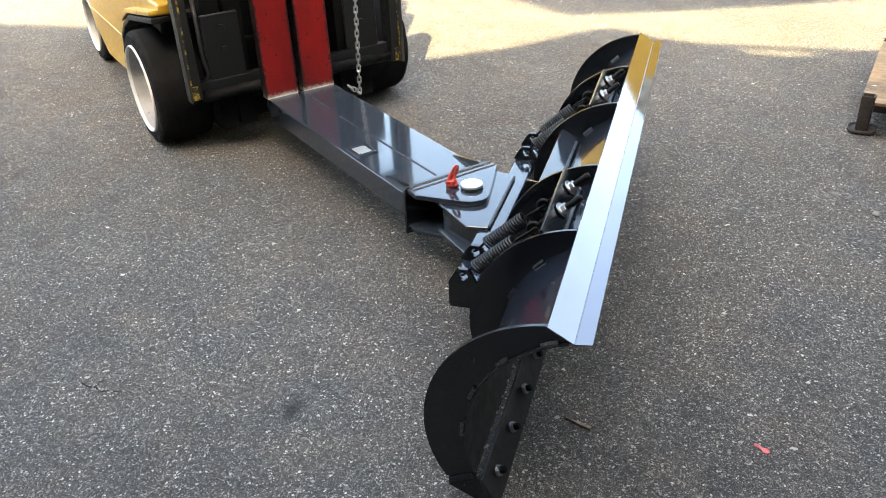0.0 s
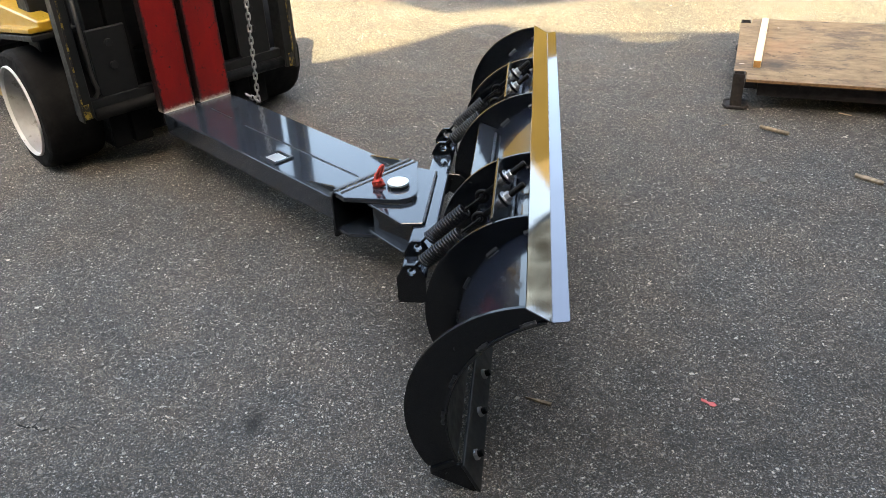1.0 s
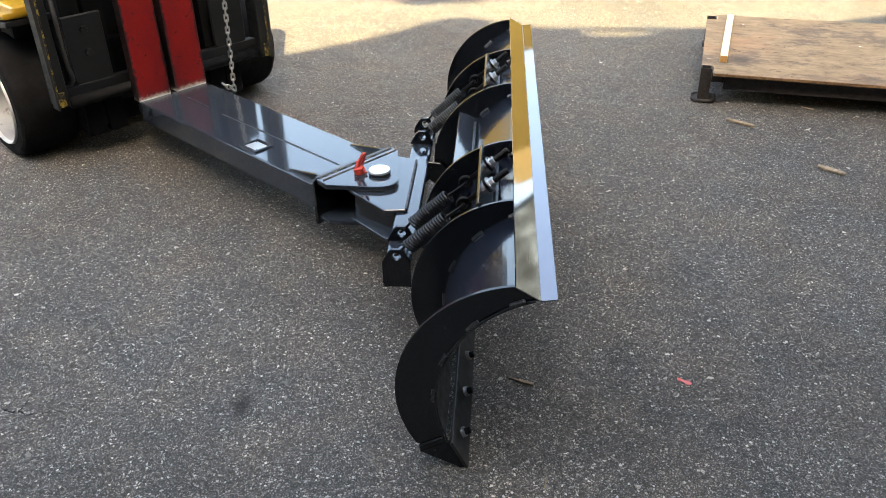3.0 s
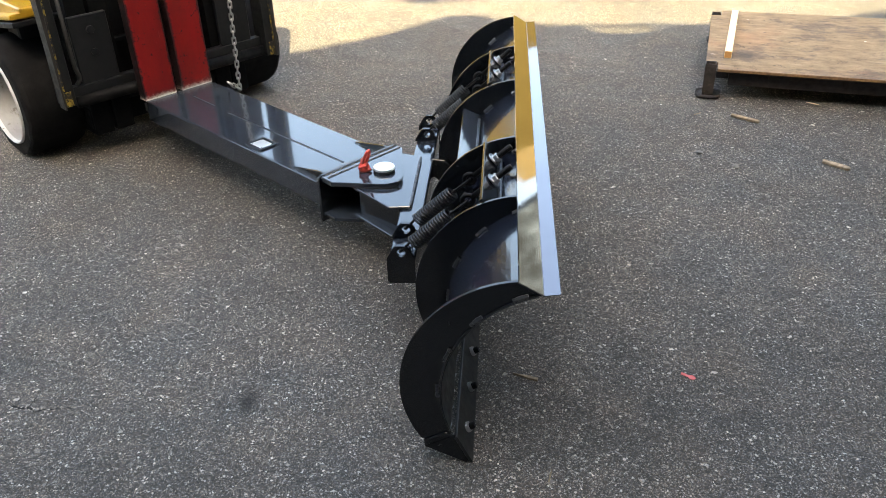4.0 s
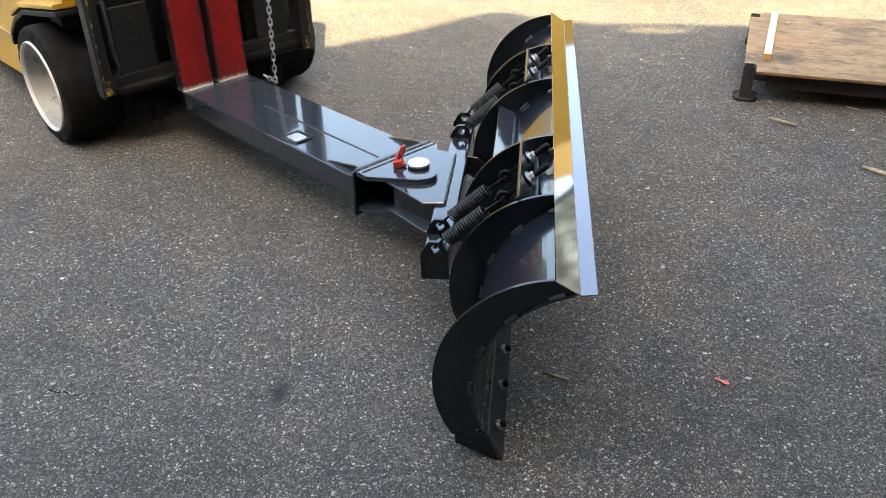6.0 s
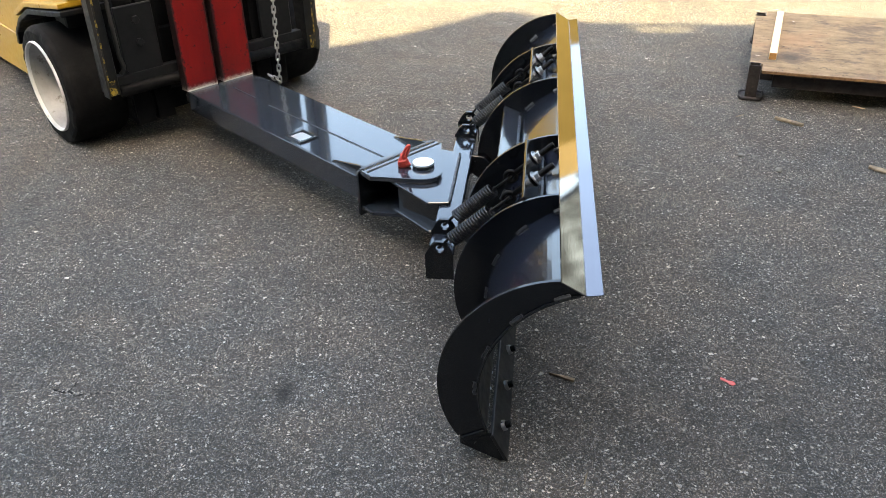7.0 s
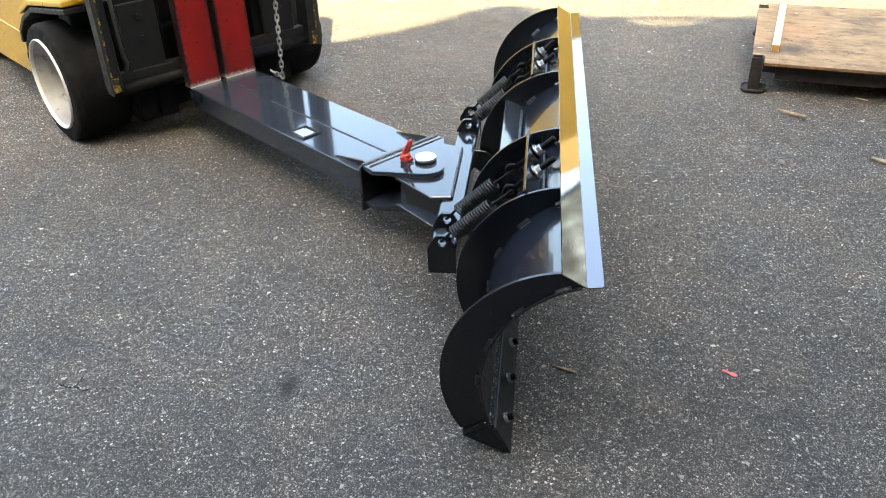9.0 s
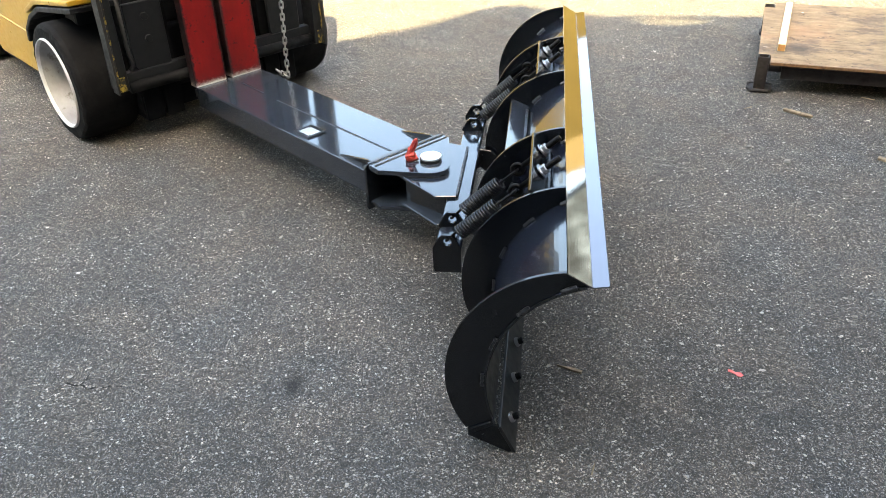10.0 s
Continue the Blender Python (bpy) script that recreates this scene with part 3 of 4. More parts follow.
            # thread ridges on the free end
            part("thread", merged([ring(seat + d * (0.024 + 0.004 * k), d, 0.0088, 0.0012, n=14) for k in range(11)]), BLACKOXIDE, bolt, smooth=True)
            part("washer", lathe([(0, 0), (0.0235, 0), (0.0235, 0.0035), (0, 0.0035)], 24, along(seat, seat + axis)), ZINC, bolt, "bright zinc washer")
            part("nut", hexagon(0.0160, 0.015, along(seat + axis * 0.004, seat + axis)), ZINC, bolt, "bright zinc hexagon nut")
            part("nut", hexagon(0.0160, 0.011, along(seat - axis * 0.027, seat)), ZINC, bolt, "bright zinc hexagon nut")
            # coil spring with hooked ends
            start, end = hole + d * 0.050, eye_c - d * 0.072
            coil = part("spring", spring_coil(start, end, 0.0210, 0.0041, 16), DARKSTEEL, plough, "close-wound dark steel spring", smooth=True)
            part("hook", sweep([hole + Vector((-0.003, -0.016, 0.013)), hole + Vector((0, -0.008, 0.008)), hole + Vector((0.003, 0.004, 0.006)), hole + d * 0.020 + Vector((0, 0.004, 0.006)), hole + d * 0.036 + Vector((0, 0.003, 0.010)), start + d * 0.004 + Vector((0, 0.0, 0.016))], 0.0045, 7), BLACKOXIDE, coil, smooth=True)
            part("hook", ring(end + d * 0.036, d.cross(Vector((0, 1, 0))) + Vector((0, 0.35, 0)), 0.034, 0.0042, -165, 165), BLACKOXIDE, coil, smooth=True)

    stiff = part("stiffener", prism([(-0.198, 0.463), (-0.130, 0.433), (-0.126, 0.442), (-0.194, 0.472)], "y", RIBS[2] + 0.011, RIBS[3] - 0.001, 0.001), NAVY, plough)
    part("weld", bead([(-0.134, y, 0.444) for y in np.linspace(RIBS[2] + 0.05, RIBS[3] - 0.05, 6)], 0.0052, 31), WELD, stiff)

    # ---- fork sleeve and clevis, in the truck's direction ----
    def turned(bm, shift=None):
        if shift:
            bmesh.ops.translate(bm, vec=shift, verts=bm.verts)
        bmesh.ops.transform(bm, matrix=PIVOT, verts=bm.verts)
        return bm
    plate = [(0.140, 0.195), (0.075, 0.198), (-0.072, 0.090), (-0.092, 0.070), (-0.103, 0.048), (-0.107, 0.028), (-0.103, 0.006), (-0.090, -0.012), (0.105, -0.192), (0.140, -0.192)]
    sleeve = part("fork_sleeve", turned(block(0.155, 1.498, -0.176, 0.188, 0.164, 0.264, 0.007, 3)), NAVY, plough, "glossy navy double fork sleeve")
    for k, (a0, a1, b0, b1) in enumerate(((0.234, 0.455, 0.010, 0.011), (0.468, 1.055, 0.011, 0.013), (1.183, 1.376, 0.005, 0.002))):
        slot = part("seam_slot", turned(prism([(a0, b0 - 0.0045), (a1, b1 - 0.0045), (a1, b1 + 0.0045), (a0, b0 + 0.0045)], "z", 0.2630, 0.2646)), EDGEPAINT, sleeve)
        side = 0.0058 if k < 2 else -0.0058
        part("seam_weld", turned(bead([(a0, b0 - side, 0.2640), (a1, b1 - side, 0.2640)], 0.0017, 21 + k)), NAVY, slot)
        part("weld_end", turned(lathe([(0.007, 0.2635), (0.006, 0.2662), (0.003, 0.2675), (0, 0.2678)], 10, Matrix.Translation((a1 + 0.004, b1, 0)))), NAVY, slot, smooth=True)
    clevis = part("clevis", turned(merged([
        prism(plate, "z", 0.280, 0.299, 0.004, 2),
        prism(plate, "z", 0.134, 0.149, 0.003, 2)])), NAVY, plough, "navy steel clevis plates")
    back = [(-0.200, 0.112), (0.205, 0.112), (0.205, 0.285), (0.200, 0.297), (0.188, 0.302), (-0.183, 0.302), (-0.195, 0.297), (-0.200, 0.285)]
    part("back_plate", turned(prism(back, "x", 0.140, 0.154, 0.003, 2)), BLADE, clevis)
    for a, k in ((0.136, 5), (0.110, 6)):
        part("weld", turned(bead([(a, -0.182, 0.2985), (a, 0.182, 0.2985)], 0.0044, k)), WELD, clevis)
    for b in (-0.152, 0.166):
        part("gusset", turned(prism([(0.154, 0.2635), (0.154, 0.301), (0.172, 0.301), (0.352, 0.2660), (0.352, 0.2635)], "y", b - 0.005, b + 0.005, 0.001)), BLADE, clevis)
        part("weld", turned(bead([(0.16, b + 0.008, 0.2642), (0.345, b + 0.006, 0.2642)], 0.0036, 9)), NAVY, clevis)
    # nameplate, unreadable
    rim = part("nameplate_frame", turned(merged([block(0.578, 0.690, 0.072, 0.083, 0.263, 0.2725, 0.0028), block(0.578, 0.690, 0.156, 0.167, 0.263, 0.2725, 0.0028),
                                                block(0.578, 0.589, 0.0835, 0.1555, 0.263, 0.2725, 0.0028), block(0.679, 0.690, 0.0835, 0.1555, 0.263, 0.2725, 0.0028)])), NAVY, sleeve)
    part("nameplate", turned(block(0.594, 0.675, 0.090, 0.150, 0.2635, 0.2665, 0.0005)), CAP, rim, "bright blank metal nameplate")
    for a in (0.600, 0.669):
        for b in (0.096, 0.144):
            part("rivet", turned(lathe([(0, 0.2690), (0.002, 0.2685), (0.003, 0.2665), (0, 0.2665)], 10, Matrix.Translation((a, b, 0)))), ZINC, rim)
    # pivot pin and its red tie
    pin = part("pivot_pin", turned(lathe([(0, 0.106), (0.037, 0.106), (0.037, 0.302), (0.0405, 0.3025), (0.0415, 0.305), (0.0415, 0.3085)], 40)), DARKSTEEL, plough)
    part("pin_cap", turned(lathe([(0.0415, 0.3085), (0.0415, 0.3135), (0.0405, 0.3160), (0.0385, 0.3170), (0, 0.3173)], 40)), CAP, pin, "bright round metal pin head")
    knot = [(0.050, 0.066, 0.318), (0.036, 0.044, 0.322), (0.062, 0.034, 0.330), (0.080, 0.058, 0.326), (0.060, 0.076, 0.333), (0.042, 0.058, 0.340), (0.058, 0.046, 0.347)]
    down = (-0.004, -0.004, -0.015)
    tie = part("safety_tie", turned(merged([lathe([(0, 0.314), (0.019, 0.314), (0.022, 0.322), (0.019, 0.336), (0.012, 0.352), (0.009, 0.364), (0, 0.365)], 14, Matrix.Translation((0.060, 0.055, 0))),
                                           sweep(knot, 0.0070, 7)]), down), REDTIE, pin, "red plastic safety tie", smooth=True)
    loop = [(0.048 - 0.010 * math.sin(2 * math.pi * k / 14), 0.050 + 0.010 * math.cos(2 * math.pi * k / 14) - 0.006 * math.sin(2 * math.pi * k / 14), 0.370 + 0.029 * math.sin(2 * math.pi * k / 14)) for k in range(14)]
    part("loop", turned(sweep(loop, 0.0062, 6, closed=True), down), REDTIE, tie, smooth=True)


# ---- the fork truck ----
def wheel(truck, x, y, r, width, rim_r, outer):
    """outer: +1 where the outside faces +y."""
    m = Matrix.Translation((x, y, r)) @ pose(0, 0, 0, -90 * outer, 0, 0)
    w = thing("wheel", "", "")
    for key in ("label", "category"):
        if key in w:
            del w[key]
    w.parent = truck
    h = width / 2
    tyre = [(rim_r, -h), (r - 0.025, -h), (r - 0.008, -h + 0.010), (r, -h + 0.03), (r, h - 0.03), (r - 0.008, h - 0.010), (r - 0.022, h - 0.002), (rim_r + 0.004, h), (rim_r, h - 0.004), (rim_r, -h)]
    worn = lathe(tyre, 96)
    for v in worn.verts:
        rad = math.hypot(v.co.x, v.co.y)
        if rad > rim_r + 0.01 and v.co.z > h - 0.02:
            k = 1 - 0.006 * max(0, noise.noise((v.co.x * 34, v.co.y * 34, 1.0))) / rad * r
            v.co.x, v.co.y = v.co.x * k, v.co.y * k
            v.co.z += 0.007 * noise.noise((v.co.x * 22, v.co.y * 22, 4.0))
    bmesh.ops.transform(worn, matrix=m, verts=worn.verts)
    part("tyre", worn, RUBBER, w, "smooth black solid rubber tyre", smooth=False)
    q = rim_r - 0.005
    lip = [(rim_r + 0.001, -h + 0.02), (rim_r + 0.001, h + 0.004), (q + 0.002, h + 0.010), (q - 0.002, h + 0.008), (q - 0.006, h - 0.002), (q - 0.007, h - 0.012)]
    dish = [(q - 0.0080, h - 0.006), (q - 0.024, h - 0.15), (q - 0.055, h - 0.168), (0.11, h - 0.170), (0.10, h - 0.12), (0.05, h - 0.11), (0, h - 0.11)]
    rim = part("rim", lathe(lip, 64, m), RIM, w, "white painted steel rim", smooth=True)
    part("dish", lathe(dish, 64, m), DISH, rim, "dusty off-white wheel dish", smooth=True)
    return w


def fork_truck():
    truck = thing("fork_truck", "yellow fork truck with black mast, red forks and white rims", "forklift", PIVOT)
    for y0, y1 in ((0.026, 0.194), (-0.172, -0.002)):
        prof = [(1.487, 0.2655), (1.487, 1.08), (1.499, 1.13), (1.540, 1.13), (1.540, 0.262), (1.530, 0.2655)]
        fork = part("fork", prism(prof, "y", y0, y1, 0.005, 2), FORKRED, truck, "worn red painted steel fork")
        rng = random.Random(int(1000 * y1))
        n = 26
        low = [(y0 + 0.004 + (y1 - y0 - 0.008) * k / n, 0.2645) for k in range(n + 1)]
        tall = 0.0065 if y0 > 0 else 0.0045
        high = [(y, 0.2675 + tall * (0.35 + 0.65 * rng.random()) * (1.0 if y0 > 0 else (y1 - y) / (y1 - y0))) for y, z in low]
        part("scraped_heel", prism(low + high[::-1], "x", 1.4862, 1.489), BARE, fork, "bare shiny scraped steel")
        part("fork_blade", block(0.30, 1.53, y0 + 0.004, y1 - 0.010, 0.205, 0.2450, 0.004), CARRIAGE, fork)
    # carriage
    carriage = part("carriage", block(1.590, 1.640, -0.575, 0.475, 0.300, 0.385, 0.006), CARRIAGE, truck, "black painted steel carriage")
    part("top_bar", block(1.570, 1.630, -0.605, 0.465, 0.90, 0.99, 0.006), CARRIAGE, carriage)
    part("top_bar", block(1.555, 1.630, -0.605, 0.523, 1.461, 1.52, 0.006), CARRIAGE, carriage)
    part("round_bar", sweep([(1.583, -0.560, 0.315), (1.583, 0.472, 0.318)], 0.027, 14), SHADEBLACK, carriage, smooth=True)
    for s, y0, y1, b0, b1, z0, mid in ((1, 0.524, 0.545, 0.486, 0.5235, 0.305, -0.0), (-1, -0.625, -0.606, -0.6055, -0.552, 0.275, -0.085)):
        wedge = 0.014 if s > 0 else 0.0
        post = part("side_post", prism([(b0, z0 + 0.015), (b1 + wedge, z0 + 0.015), (b1 - wedge, 1.46), (b0, 1.46)], "x", 1.545, 1.640, 0.003), CARRIAGE, carriage, "black steel post")
        # this strip's lighter grey stands in for light on the post's side face
        strip = part("edge_strip", prism([(y0 + wedge, z0 + 0.005), (y1, z0 + 0.005), (y1, 1.46), (y0 - wedge, 1.46)], "x", 1.538, 1.60, 0.002), GREYEDGE, post, "scuffed grey strip standing in for the post's lit side face")
        part("scraped_tip", block(1.5420, 1.5455, *((b1 - 0.022, b1 + 0.010) if s > 0 else (b0 + 0.001, b0 + 0.034)), z0 + 0.017, z0 + 0.085, 0.0), SCRAPE, post)
        near = b1 if s > 0 else b0 + 0.010
        part("scraped_line", prism([(near + wedge - 0.010, z0 + 0.09), (near + wedge - 0.002, z0 + 0.09), (near - wedge - 0.002, 1.40), (near - wedge - 0.010, 1.40)], "x", 1.5425, 1.5455), SCRAPE, post)
        lo, hi = sorted((s * 0.418 + mid, s * 0.235 + mid))
        plate = part("slide_plate", prism([(lo, 0.385), (lo + 0.02, 0.372), (hi - 0.02, 0.372), (hi, 0.400), (hi, 0.690), (lo, 0.690)], "x", 1.600, 1.620, 0.004), CARRIAGE, carriage)
        for z in (0.519, 0.622):
            part("bolt", hexagon(0.019, 0.014, along((1.601, (lo + hi) / 2, z), (1.0, (lo + hi) / 2, z))), CARRIAGE, plate)
        # bent bar stands in for the plate's pale notched edge
        if s > 0:
            bar = [(0.440, 0.90), (0.440, 0.52), (0.438, 0.47), (0.428, 0.430), (0.432, 0.410), (0.450, 0.395)]
            part("notch_edge", sweep([(1.592, s * y + mid, z) for y, z in bar], 0.010, 8), GREYEDGE, carriage, smooth=True)
    # mast
    mast = part("mast", block(1.66, 1.74, -0.46, 0.40, 0.14, 0.24, 0.006), SHADEBLACK, truck, "black steel mast with paired rails")
    for y0, y1 in ((0.20, 0.29), (0.305, 0.395), (-0.375, -0.285), (-0.47, -0.38)):
        part("mast_rail", block(1.645, 1.80, y0, y1, 0.11, 2.08, 0.006), SHADEBLACK, mast)
    part("cross_bar", block(1.70, 1.78, -0.46, 0.40, 1.96, 2.06, 0.006), SHADEBLACK, mast)
    part("lift_cylinder", sweep([(1.76, -0.08, 0.2), (1.76, -0.08, 1.95)], 0.042, 16), SHADEBLACK, mast, smooth=True)
    part("axle", block(1.88, 2.24, -0.48, 0.38, 0.075, 0.48, 0.02), SHADEBLACK, truck)
    wheel(truck, 2.000, 0.664 - 0.14, 0.290, 0.280, 0.221, 1)
    wheel(truck, 2.000, -0.760 + 0.14, 0.290, 0.280, 0.221, -1)
    wheel(truck, 3.780, 0.530 - 0.10, 0.250, 0.200, 0.185, 1)
    wheel(truck, 3.780, -0.630 + 0.10, 0.250, 0.200, 0.185, -1)
    # block added under the truck, hung low to stop light from behind
    part("light_block_chassis", block(2.30, 3.48, -0.60, 0.50, 0.085, 0.60, 0.03), SHADEBLACK, truck)
    # body side panels, with wheel arches
    for s in (1, -1):
        ys = 0.570 if s > 0 else -0.670
        inn = ys - s * 0.10
        front, drop = (1.70, 0.0) if s > 0 else (2.05, 0.0525)
        prof = [(front, 0.700 - drop), (2.18, 0.628), (2.35, 0.555), (2.46, 0.47), (2.485, 0.40), (2.485, 0.200), (2.58, 0.180), (3.20, 0.175), (3.40, 0.30), (3.50, 0.50), (3.65, 0.56), (4.03, 0.56), (4.13, 0.42), (4.35, 0.39), (4.40, 1.02), (2.60, 1.02), (2.45, 0.750), (front, 0.750)]
        lo, hi = sorted((ys, inn))
        side = part("side_panel", prism(prof, "y", lo, hi, 0.015, 3), YELLOW, truck, "glossy yellow body side")
        part("crease", prism([(2.52, 0.398), (2.52, 0.411), (3.42, 0.438), (3.42, 0.425)], "y", ys - (0.002 if s > 0 else 0.004), ys + (0.004 if s > 0 else 0.002), 0.0015), YELLOW, side)
        liner = [(front, 0.695 - drop), (2.18, 0.623), (2.343, 0.552), (2.453, 0.467), (2.478, 0.396), (2.452, 0.392), (2.428, 0.458), (2.33, 0.530), (2.17, 0.598), (front, 0.668 - drop)]
        lo, hi = sorted((ys + s * 0.042, inn - s * 0.19))
        part("arch_liner", prism(liner, "y", lo, hi, 0.004), CARRIAGE, side)
        lip = [(front, 0.7045 - drop), (2.18, 0.6325), (2.352, 0.560), (2.375, 0.578), (2.20, 0.654), (front, 0.728 - drop)]
        lo, hi = sorted((ys + s * 0.046, inn))
        part("fender_lip", prism(lip, "y", lo, hi, 0.006, 2), YELLOW, side)
    # unseen overhead guard, seat and backrest bars, added above the view to block sky
    for k in range(7):
        y = -0.52 + 0.155 * k
        part("backrest_bar", block(1.590, 1.615, y, y + 0.03, 0.991, 1.4605, 0.003), CARRIAGE, carriage)
    guard = part("sky_block_guard", merged([block(1.95, 3.35, -0.60, -0.52, 2.06, 2.14, 0.01), block(1.95, 3.35, 0.42, 0.50, 2.06, 2.14, 0.01), block(1.95, 2.03, -0.519, 0.419, 2.06, 2.14, 0.01), block(3.27, 3.35, -0.519, 0.419, 2.06, 2.14, 0.01)]), CARRIAGE, truck, "unseen black overhead guard, added to block sky light")
    for k in range(9):
        x = 2.09 + 0.135 * k
        part("guard_slat", block(x, x + 0.075, -0.519, 0.419, 2.075, 2.125, 0.004), CARRIAGE, guard)
    for x0, x1 in ((1.97, 2.05), (3.20, 3.30)):
        for y in (-0.60, 0.43):
            part("guard_post", block(x0, x1, y, y + 0.07, 1.021, 2.059, 0.008), CARRIAGE, guard)
    part("seat", block(2.90, 3.30, -0.30, 0.20, 1.151, 1.75, 0.05, 3), CARRIAGE, truck)
    # unseen cowl and floor, added to shut skylight out of the truck front
    part("light_block_cowl", block(1.90, 2.06, -0.47, 0.53, 0.485, 1.06, 0.02), CARRIAGE, truck)
    part("light_block_floor", block(2.06, 2.80, -0.56, 0.46, 0.64, 0.70, 0.01), CARRIAGE, truck)
    part("counterweight", block(3.80, 4.48, -0.665, 0.565, 0.565, 1.06, 0.05, 3), YELLOW, truck)
    part("hood", block(2.80, 4.38, -0.46, 0.36, 1.02, 1.15, 0.04, 3), YELLOW, truck)


def chain_links(p, q, count, scale, parent, material):
    p, q = Vector(p), Vector(q)
    m0 = along(p, q)
    pitch = (q - p).length / count
    base = []
    for k in range(20):
        a = 2 * math.pi * k / 20
        base.append((0.30 * pitch * 0.95 * math.cos(a) * scale, 0, 0.27 * pitch * math.sin(a) + math.copysign(0.36 * pitch, math.sin(a))))
    first = None
    for i in range(count):
        m = m0 @ Matrix.Translation((0, 0, pitch * (i + 0.5))) @ pose(0, 0, 0, 0, 0, 90 * (i % 2) + 25)
        if first is None:
            first = part("link", sweep(base, 0.14 * pitch, 7, closed=True), material, parent, smooth=True)
            ob = first
        else:
            ob = new("link", first.data)
            ob.parent = parent
        ob.matrix_local = m


def safety_chain():
    chain = thing("safety_chain", "galvanised steel safety chain hanging beside the forks", "chain", PIVOT)
    chain_links((1.40, -0.268, 0.215), (1.43, -0.322, 0.935), 25, 1.0, chain, GALVANISED)
    chain_links((1.392, -0.205, 0.272), (1.400, -0.268, 0.220), 3, 1.25, chain, GALVANISED)


# ---- the work platform ----
def work_platform():
    m = pose(1.020, 2.700, 0, 0, 0, -13.5)
    plat = thing("work_platform", "stained plywood platform on low brown steel legs", "platform", m)
    wide, deep = 2.40, 1.17
    notch = [(0.064, 0.0), (wide - 0.064, 0.0), (wide - 0.064, 0.112), (wide, 0.112), (wide, deep - 0.112), (wide - 0.064, deep - 0.112), (wide - 0.064, deep), (0.064, deep), (0.064, deep - 0.112), (0.0, deep - 0.112), (0.0, 0.112), (0.064, 0.112)]
    part("plywood_top", prism(notch, "z", 0.162, 0.178, 0.0015), PLY, plat, "stained weathered plywood sheet")
    part("plywood_edge", block(0.066, wide - 0.066, -0.0025, 0.0005, 0.163, 0.177, 0.0), PLYEDGE, plat)
    # the unseen rear rail hangs lower to keep light out from under the top
    for y in (0.045, deep - 0.095):
        part("frame_rail", block(0.125, wide - 0.125, y, y + 0.05, 0.078 if y < 0.1 else 0.030, 0.1615, 0.003), RUSTY, plat)
    for x in (0.066, wide - 0.116):
        part("frame_rail", block(x, x + 0.05, 0.112, deep - 0.112, 0.092, 0.1615, 0.003), RUSTY, plat)
    part("bracket", block(0.060, 0.124, 0.055, 0.095, 0.110, 0.1615, 0.002), RUSTY, plat)
    for x in (0.0, wide - 0.058):
        for y in (0.052, deep - 0.110):
            leg = part("leg", merged([block(x, x + 0.058, y, y + 0.006, 0.012, 0.184, 0.001), block(x, x + 0.058, y + 0.050, y + 0.056, 0.012, 0.184, 0.001),
                                      block(x, x + 0.006, y + 0.0065, y + 0.0495, 0.012, 0.184, 0.001), block(x + 0.052, x + 0.058, y + 0.0065, y + 0.0495, 0.012, 0.184, 0.001)]), RUSTY, plat)
            c = 0.018
            x0, x1, y0, y1 = x - (0.030 if y < 0.5 else 0.004), x + 0.088, y - 0.030, y + 0.086
            rim = [(x0, y0 + c), (x0 + c, y0), (x1 - c, y0), (x1, y0 + c), (x1, y1 - c), (x1 - c, y1), (x0 + c, y1), (x0, y1 - c)]
            foot = prism(rim, "z", 0.0, 0.012, 0.003)
            turnup = sweep([(px, py, 0.015 + 0.004 * math.sin(5 * k)) for k, (px, py) in enumerate(rim)], 0.006, 6, closed=True)
            part("foot_plate", merged([foot, turnup]), RUSTY, leg)
    batten = thing("batten", "pale fresh-sawn pine batten lying on the plywood", "timber", m @ pose(0.091, 0.194, 0.1785, 0, 0, -2.0))
    part("timber", block(0, 0.038, 0.0, 0.86, 0.0, 0.038, 0.002), PINE, batten)
    part("end_grain", block(0.0015, 0.0365, -0.0022, -0.0005, 0.0015, 0.0365, 0), PINE_END, batten)


# ---- litter on the ground ----
def splinter(name, label, p, q, width, height, mat, seed, point=1.0):
    rng = random.Random(seed)
    p, q = Vector((*p, 0)), Vector((*q, 0))
    length = (q - p).length
    th = thing(name, label, "wood chip", Matrix.Translation(p) @ pose(0, 0, 0, 0, 0, math.degrees(math.atan2(q.y - p.y, q.x - p.x))))
    pts_lo, pts_hi = [], []
    for i in range(7):
        u = i / 6
        w = width * (0.5 + 0.5 * math.sin(math.pi * (0.15 + 0.7 * u))) * rng.uniform(0.7, 1.1) / 2 * (point + (1 - point) * u)
        pts_lo.append((length * u + rng.uniform(-0.004, 0.004), -w))
        pts_hi.append((length * u + rng.uniform(-0.004, 0.004), w))
    part("wood", prism(pts_lo + pts_hi[::-1], "z", 0.0, height, height * 0.2), mat, th)


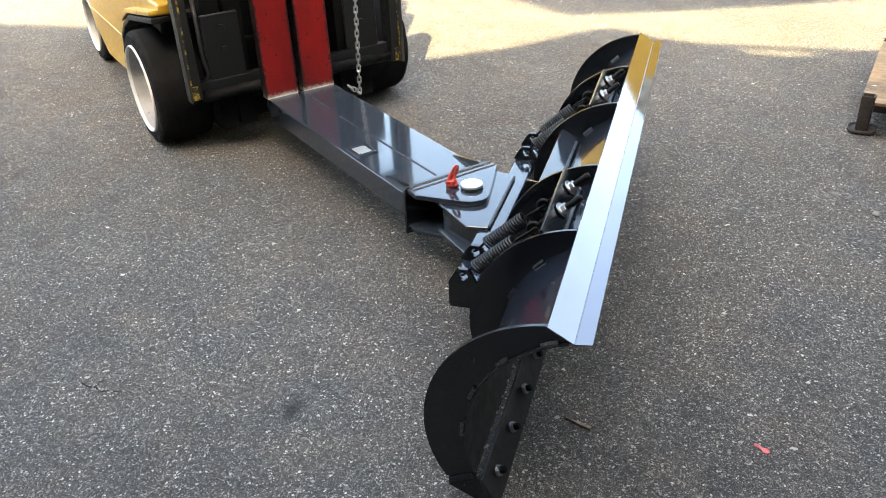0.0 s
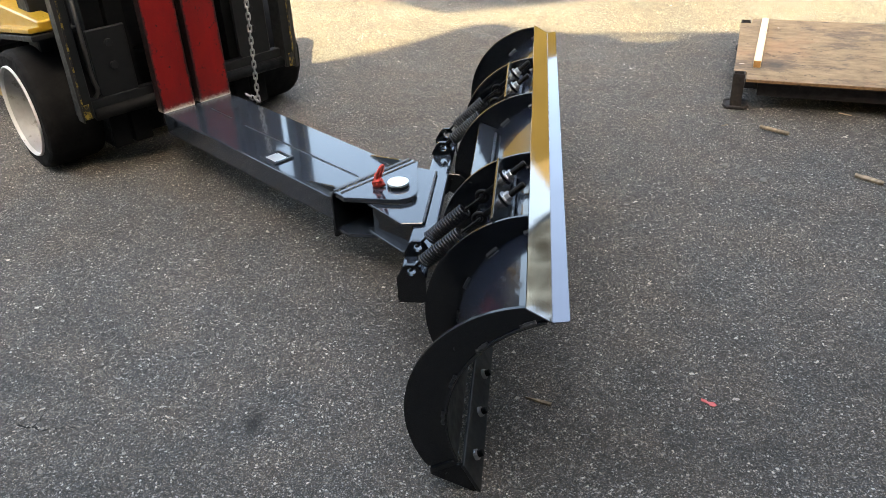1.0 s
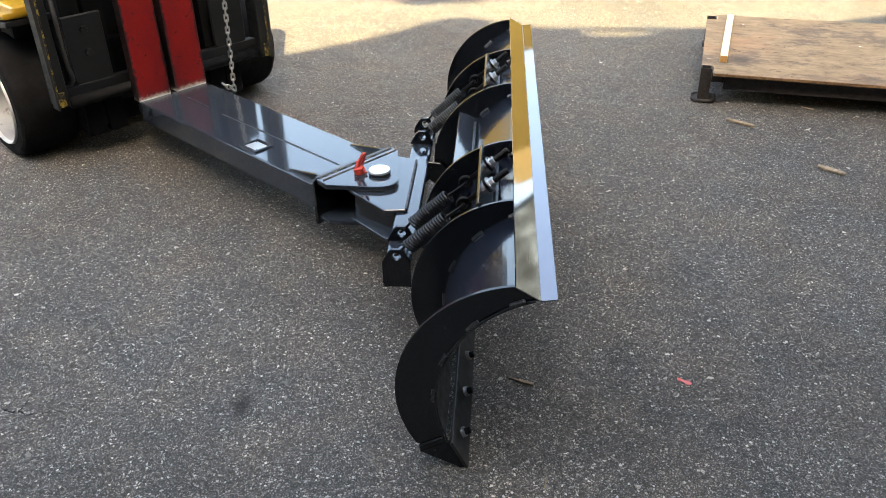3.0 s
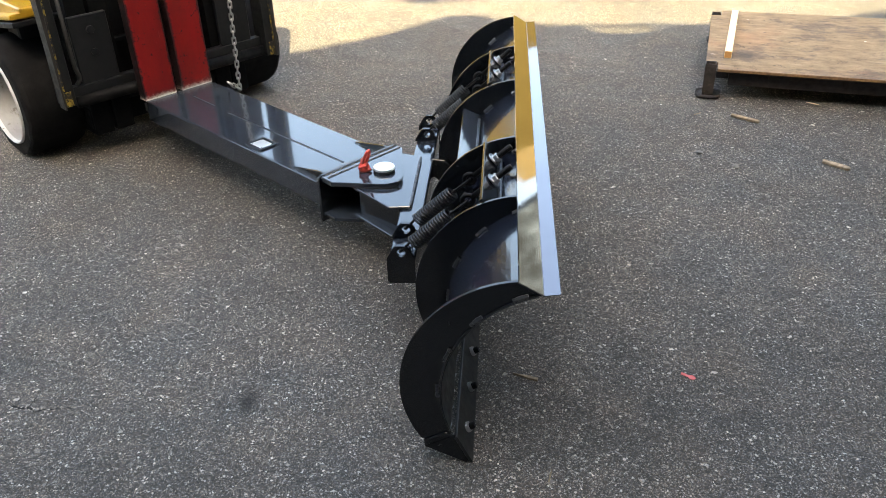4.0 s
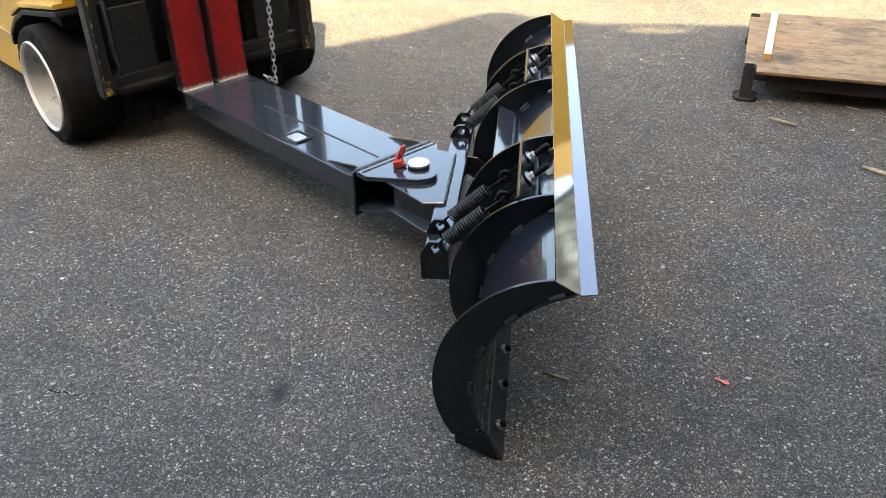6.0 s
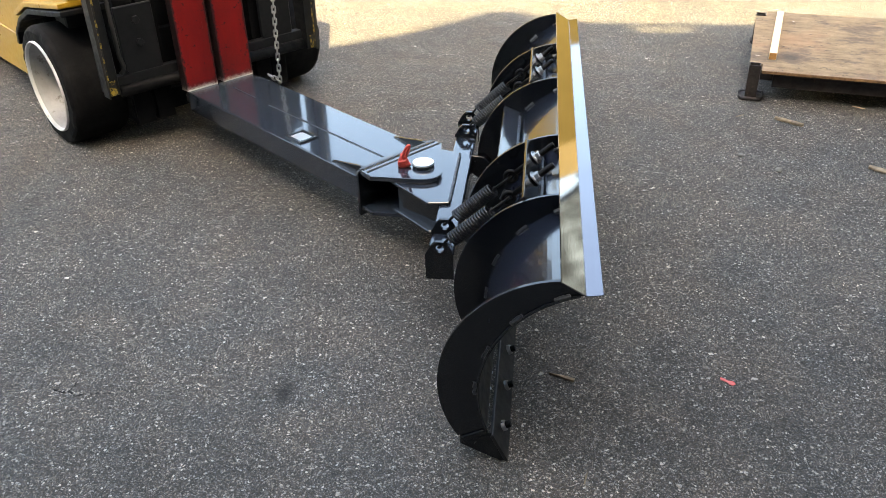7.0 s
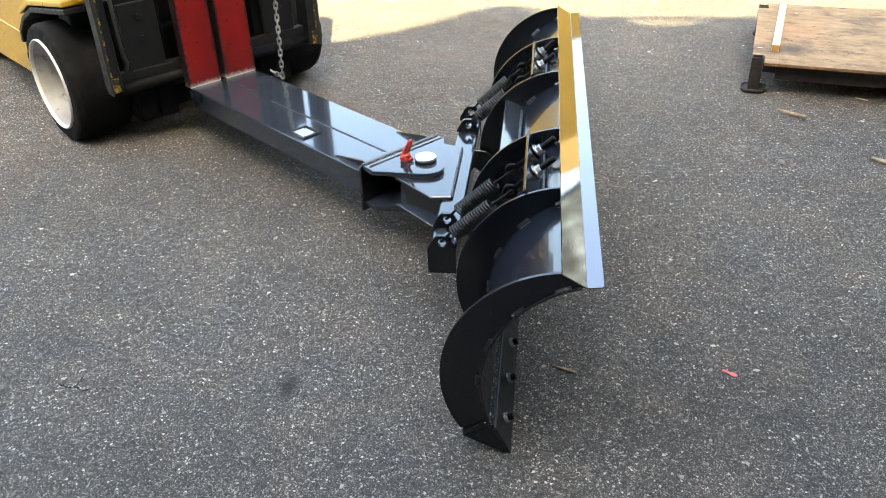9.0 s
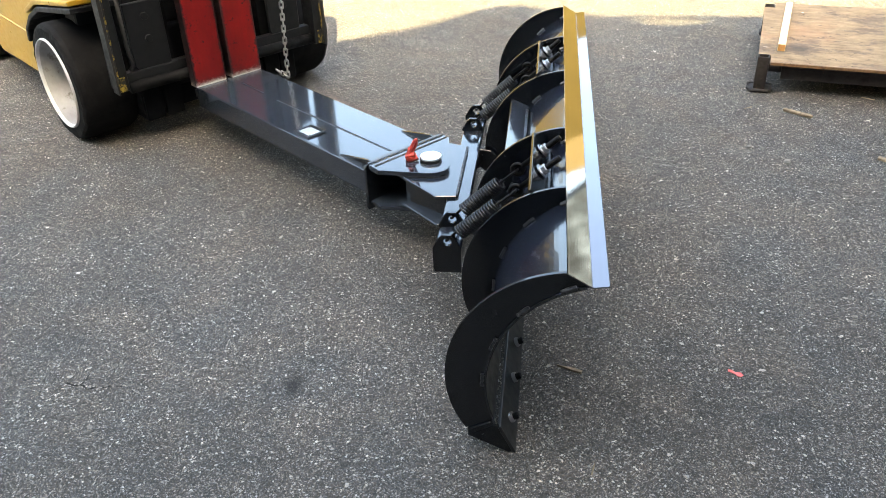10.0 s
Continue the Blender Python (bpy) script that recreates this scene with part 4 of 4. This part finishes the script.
def litter():
    splinter("wood_chip", "pale split wood chip lying on asphalt", (1.125, 2.467), (1.245, 2.368), 0.026, 0.015, CHIPWOOD, 1)
    splinter("wood_chip", "pale split wood chip lying on asphalt", (1.406, 1.910), (1.499, 1.823), 0.032, 0.013, CHIPWOOD, 2)
    splinter("wood_chip", "thin brown wood splinter beside the plough edge", (-0.004, 0.375), (0.070, 0.349), 0.019, 0.007, CHIPWOOD, 3, 0.15)
    splinter("grass_stem", "short dry straw stem on asphalt", (0.096, -0.020), (0.087, -0.060), 0.005, 0.003, CHIPWOOD, 4)
    splinter("grass_stem", "thin pale straw stem beside the platform", (0.942, 2.485), (0.984, 2.512), 0.005, 0.003, CHIPWOOD, 6)
    splinter("wood_chip", "small pale sliver in the platform's shade", (1.562, 2.658), (1.610, 2.622), 0.009, 0.004, PINE, 7)
    scrap = thing("red_scrap", "torn bright red plastic scrap on asphalt", "litter", pose(0.525, 0.378, 0.0, 0, 0, -42) @ Matrix.Scale(0.74, 4))
    bm = prism([(-0.036, 0.004), (-0.020, 0.012), (-0.004, 0.008), (0.012, 0.016), (0.030, 0.010), (0.028, -0.006), (0.014, -0.013), (0.000, -0.004), (-0.018, -0.003), (-0.030, -0.008)], "z", 0.0, 0.002)
    bmesh.ops.subdivide_edges(bm, edges=bm.edges, cuts=1)
    for v in bm.verts:
        v.co.z += 0.006 * (0.5 + 0.5 * math.sin(90 * v.co.x))
    part("plastic", bm, REDSCRAP, scrap)
    rng = random.Random(5)
    for x, y, s in ((0.875, 2.010, 0.013), (0.930, 1.998, 0.009), (1.008, 1.856, 0.015), (-1.024, 0.284, 0.007)):
        bm = bmesh.new()
        bmesh.ops.create_icosphere(bm, subdivisions=2, radius=1)
        for v in bm.verts:
            v.co = Vector((v.co.x * s * 1.3, v.co.y * s, v.co.z * s * 0.5 + s * 0.42)) * (1 + rng.uniform(-0.12, 0.12))
            v.co.z = max(v.co.z, 0.0)
        ob = part("pebble", bm, STONE)
        ob.matrix_world = pose(x, y, 0, 0, 0, rng.uniform(0, 180))
        tagged(ob, "small pale loose stone on asphalt", "stone", "loose stones")
    # hairline crack with dirt
    pts = [(-1.50, 0.176), (-1.472, 0.168), (-1.448, 0.174), (-1.42, 0.158), (-1.386, 0.169), (-1.353, 0.173), (-1.315, 0.177), (-1.267, 0.169)]
    twig = [(-1.453, 0.169), (-1.446, 0.205), (-1.452, 0.245), (-1.43, 0.27)]
    lines = []
    for line, wide in ((pts, 0.0044), (twig, 0.0034)):
        fine = []
        for (x0, y0), (x1, y1) in zip(line, line[1:]):
            for k in range(6):
                fine.append((x0 + (x1 - x0) * k / 6 + rng.uniform(-0.002, 0.002), y0 + (y1 - y0) * k / 6 + rng.uniform(-0.0028, 0.0028), -0.0012))
        lines.append(sweep(fine, lambda u, w=wide: w * (1.0 - 0.6 * u) * (0.75 + 0.45 * math.sin(61 * u) * math.sin(23 * u)), 6))
    bm = merged(lines)
    tagged(part("crack", bm, CRACK), "thin dirty crack in the asphalt", "crack", kind="structure")


ground()
closing_walls()
snow_plough()
fork_truck()
safety_chain()
work_platform()
litter()
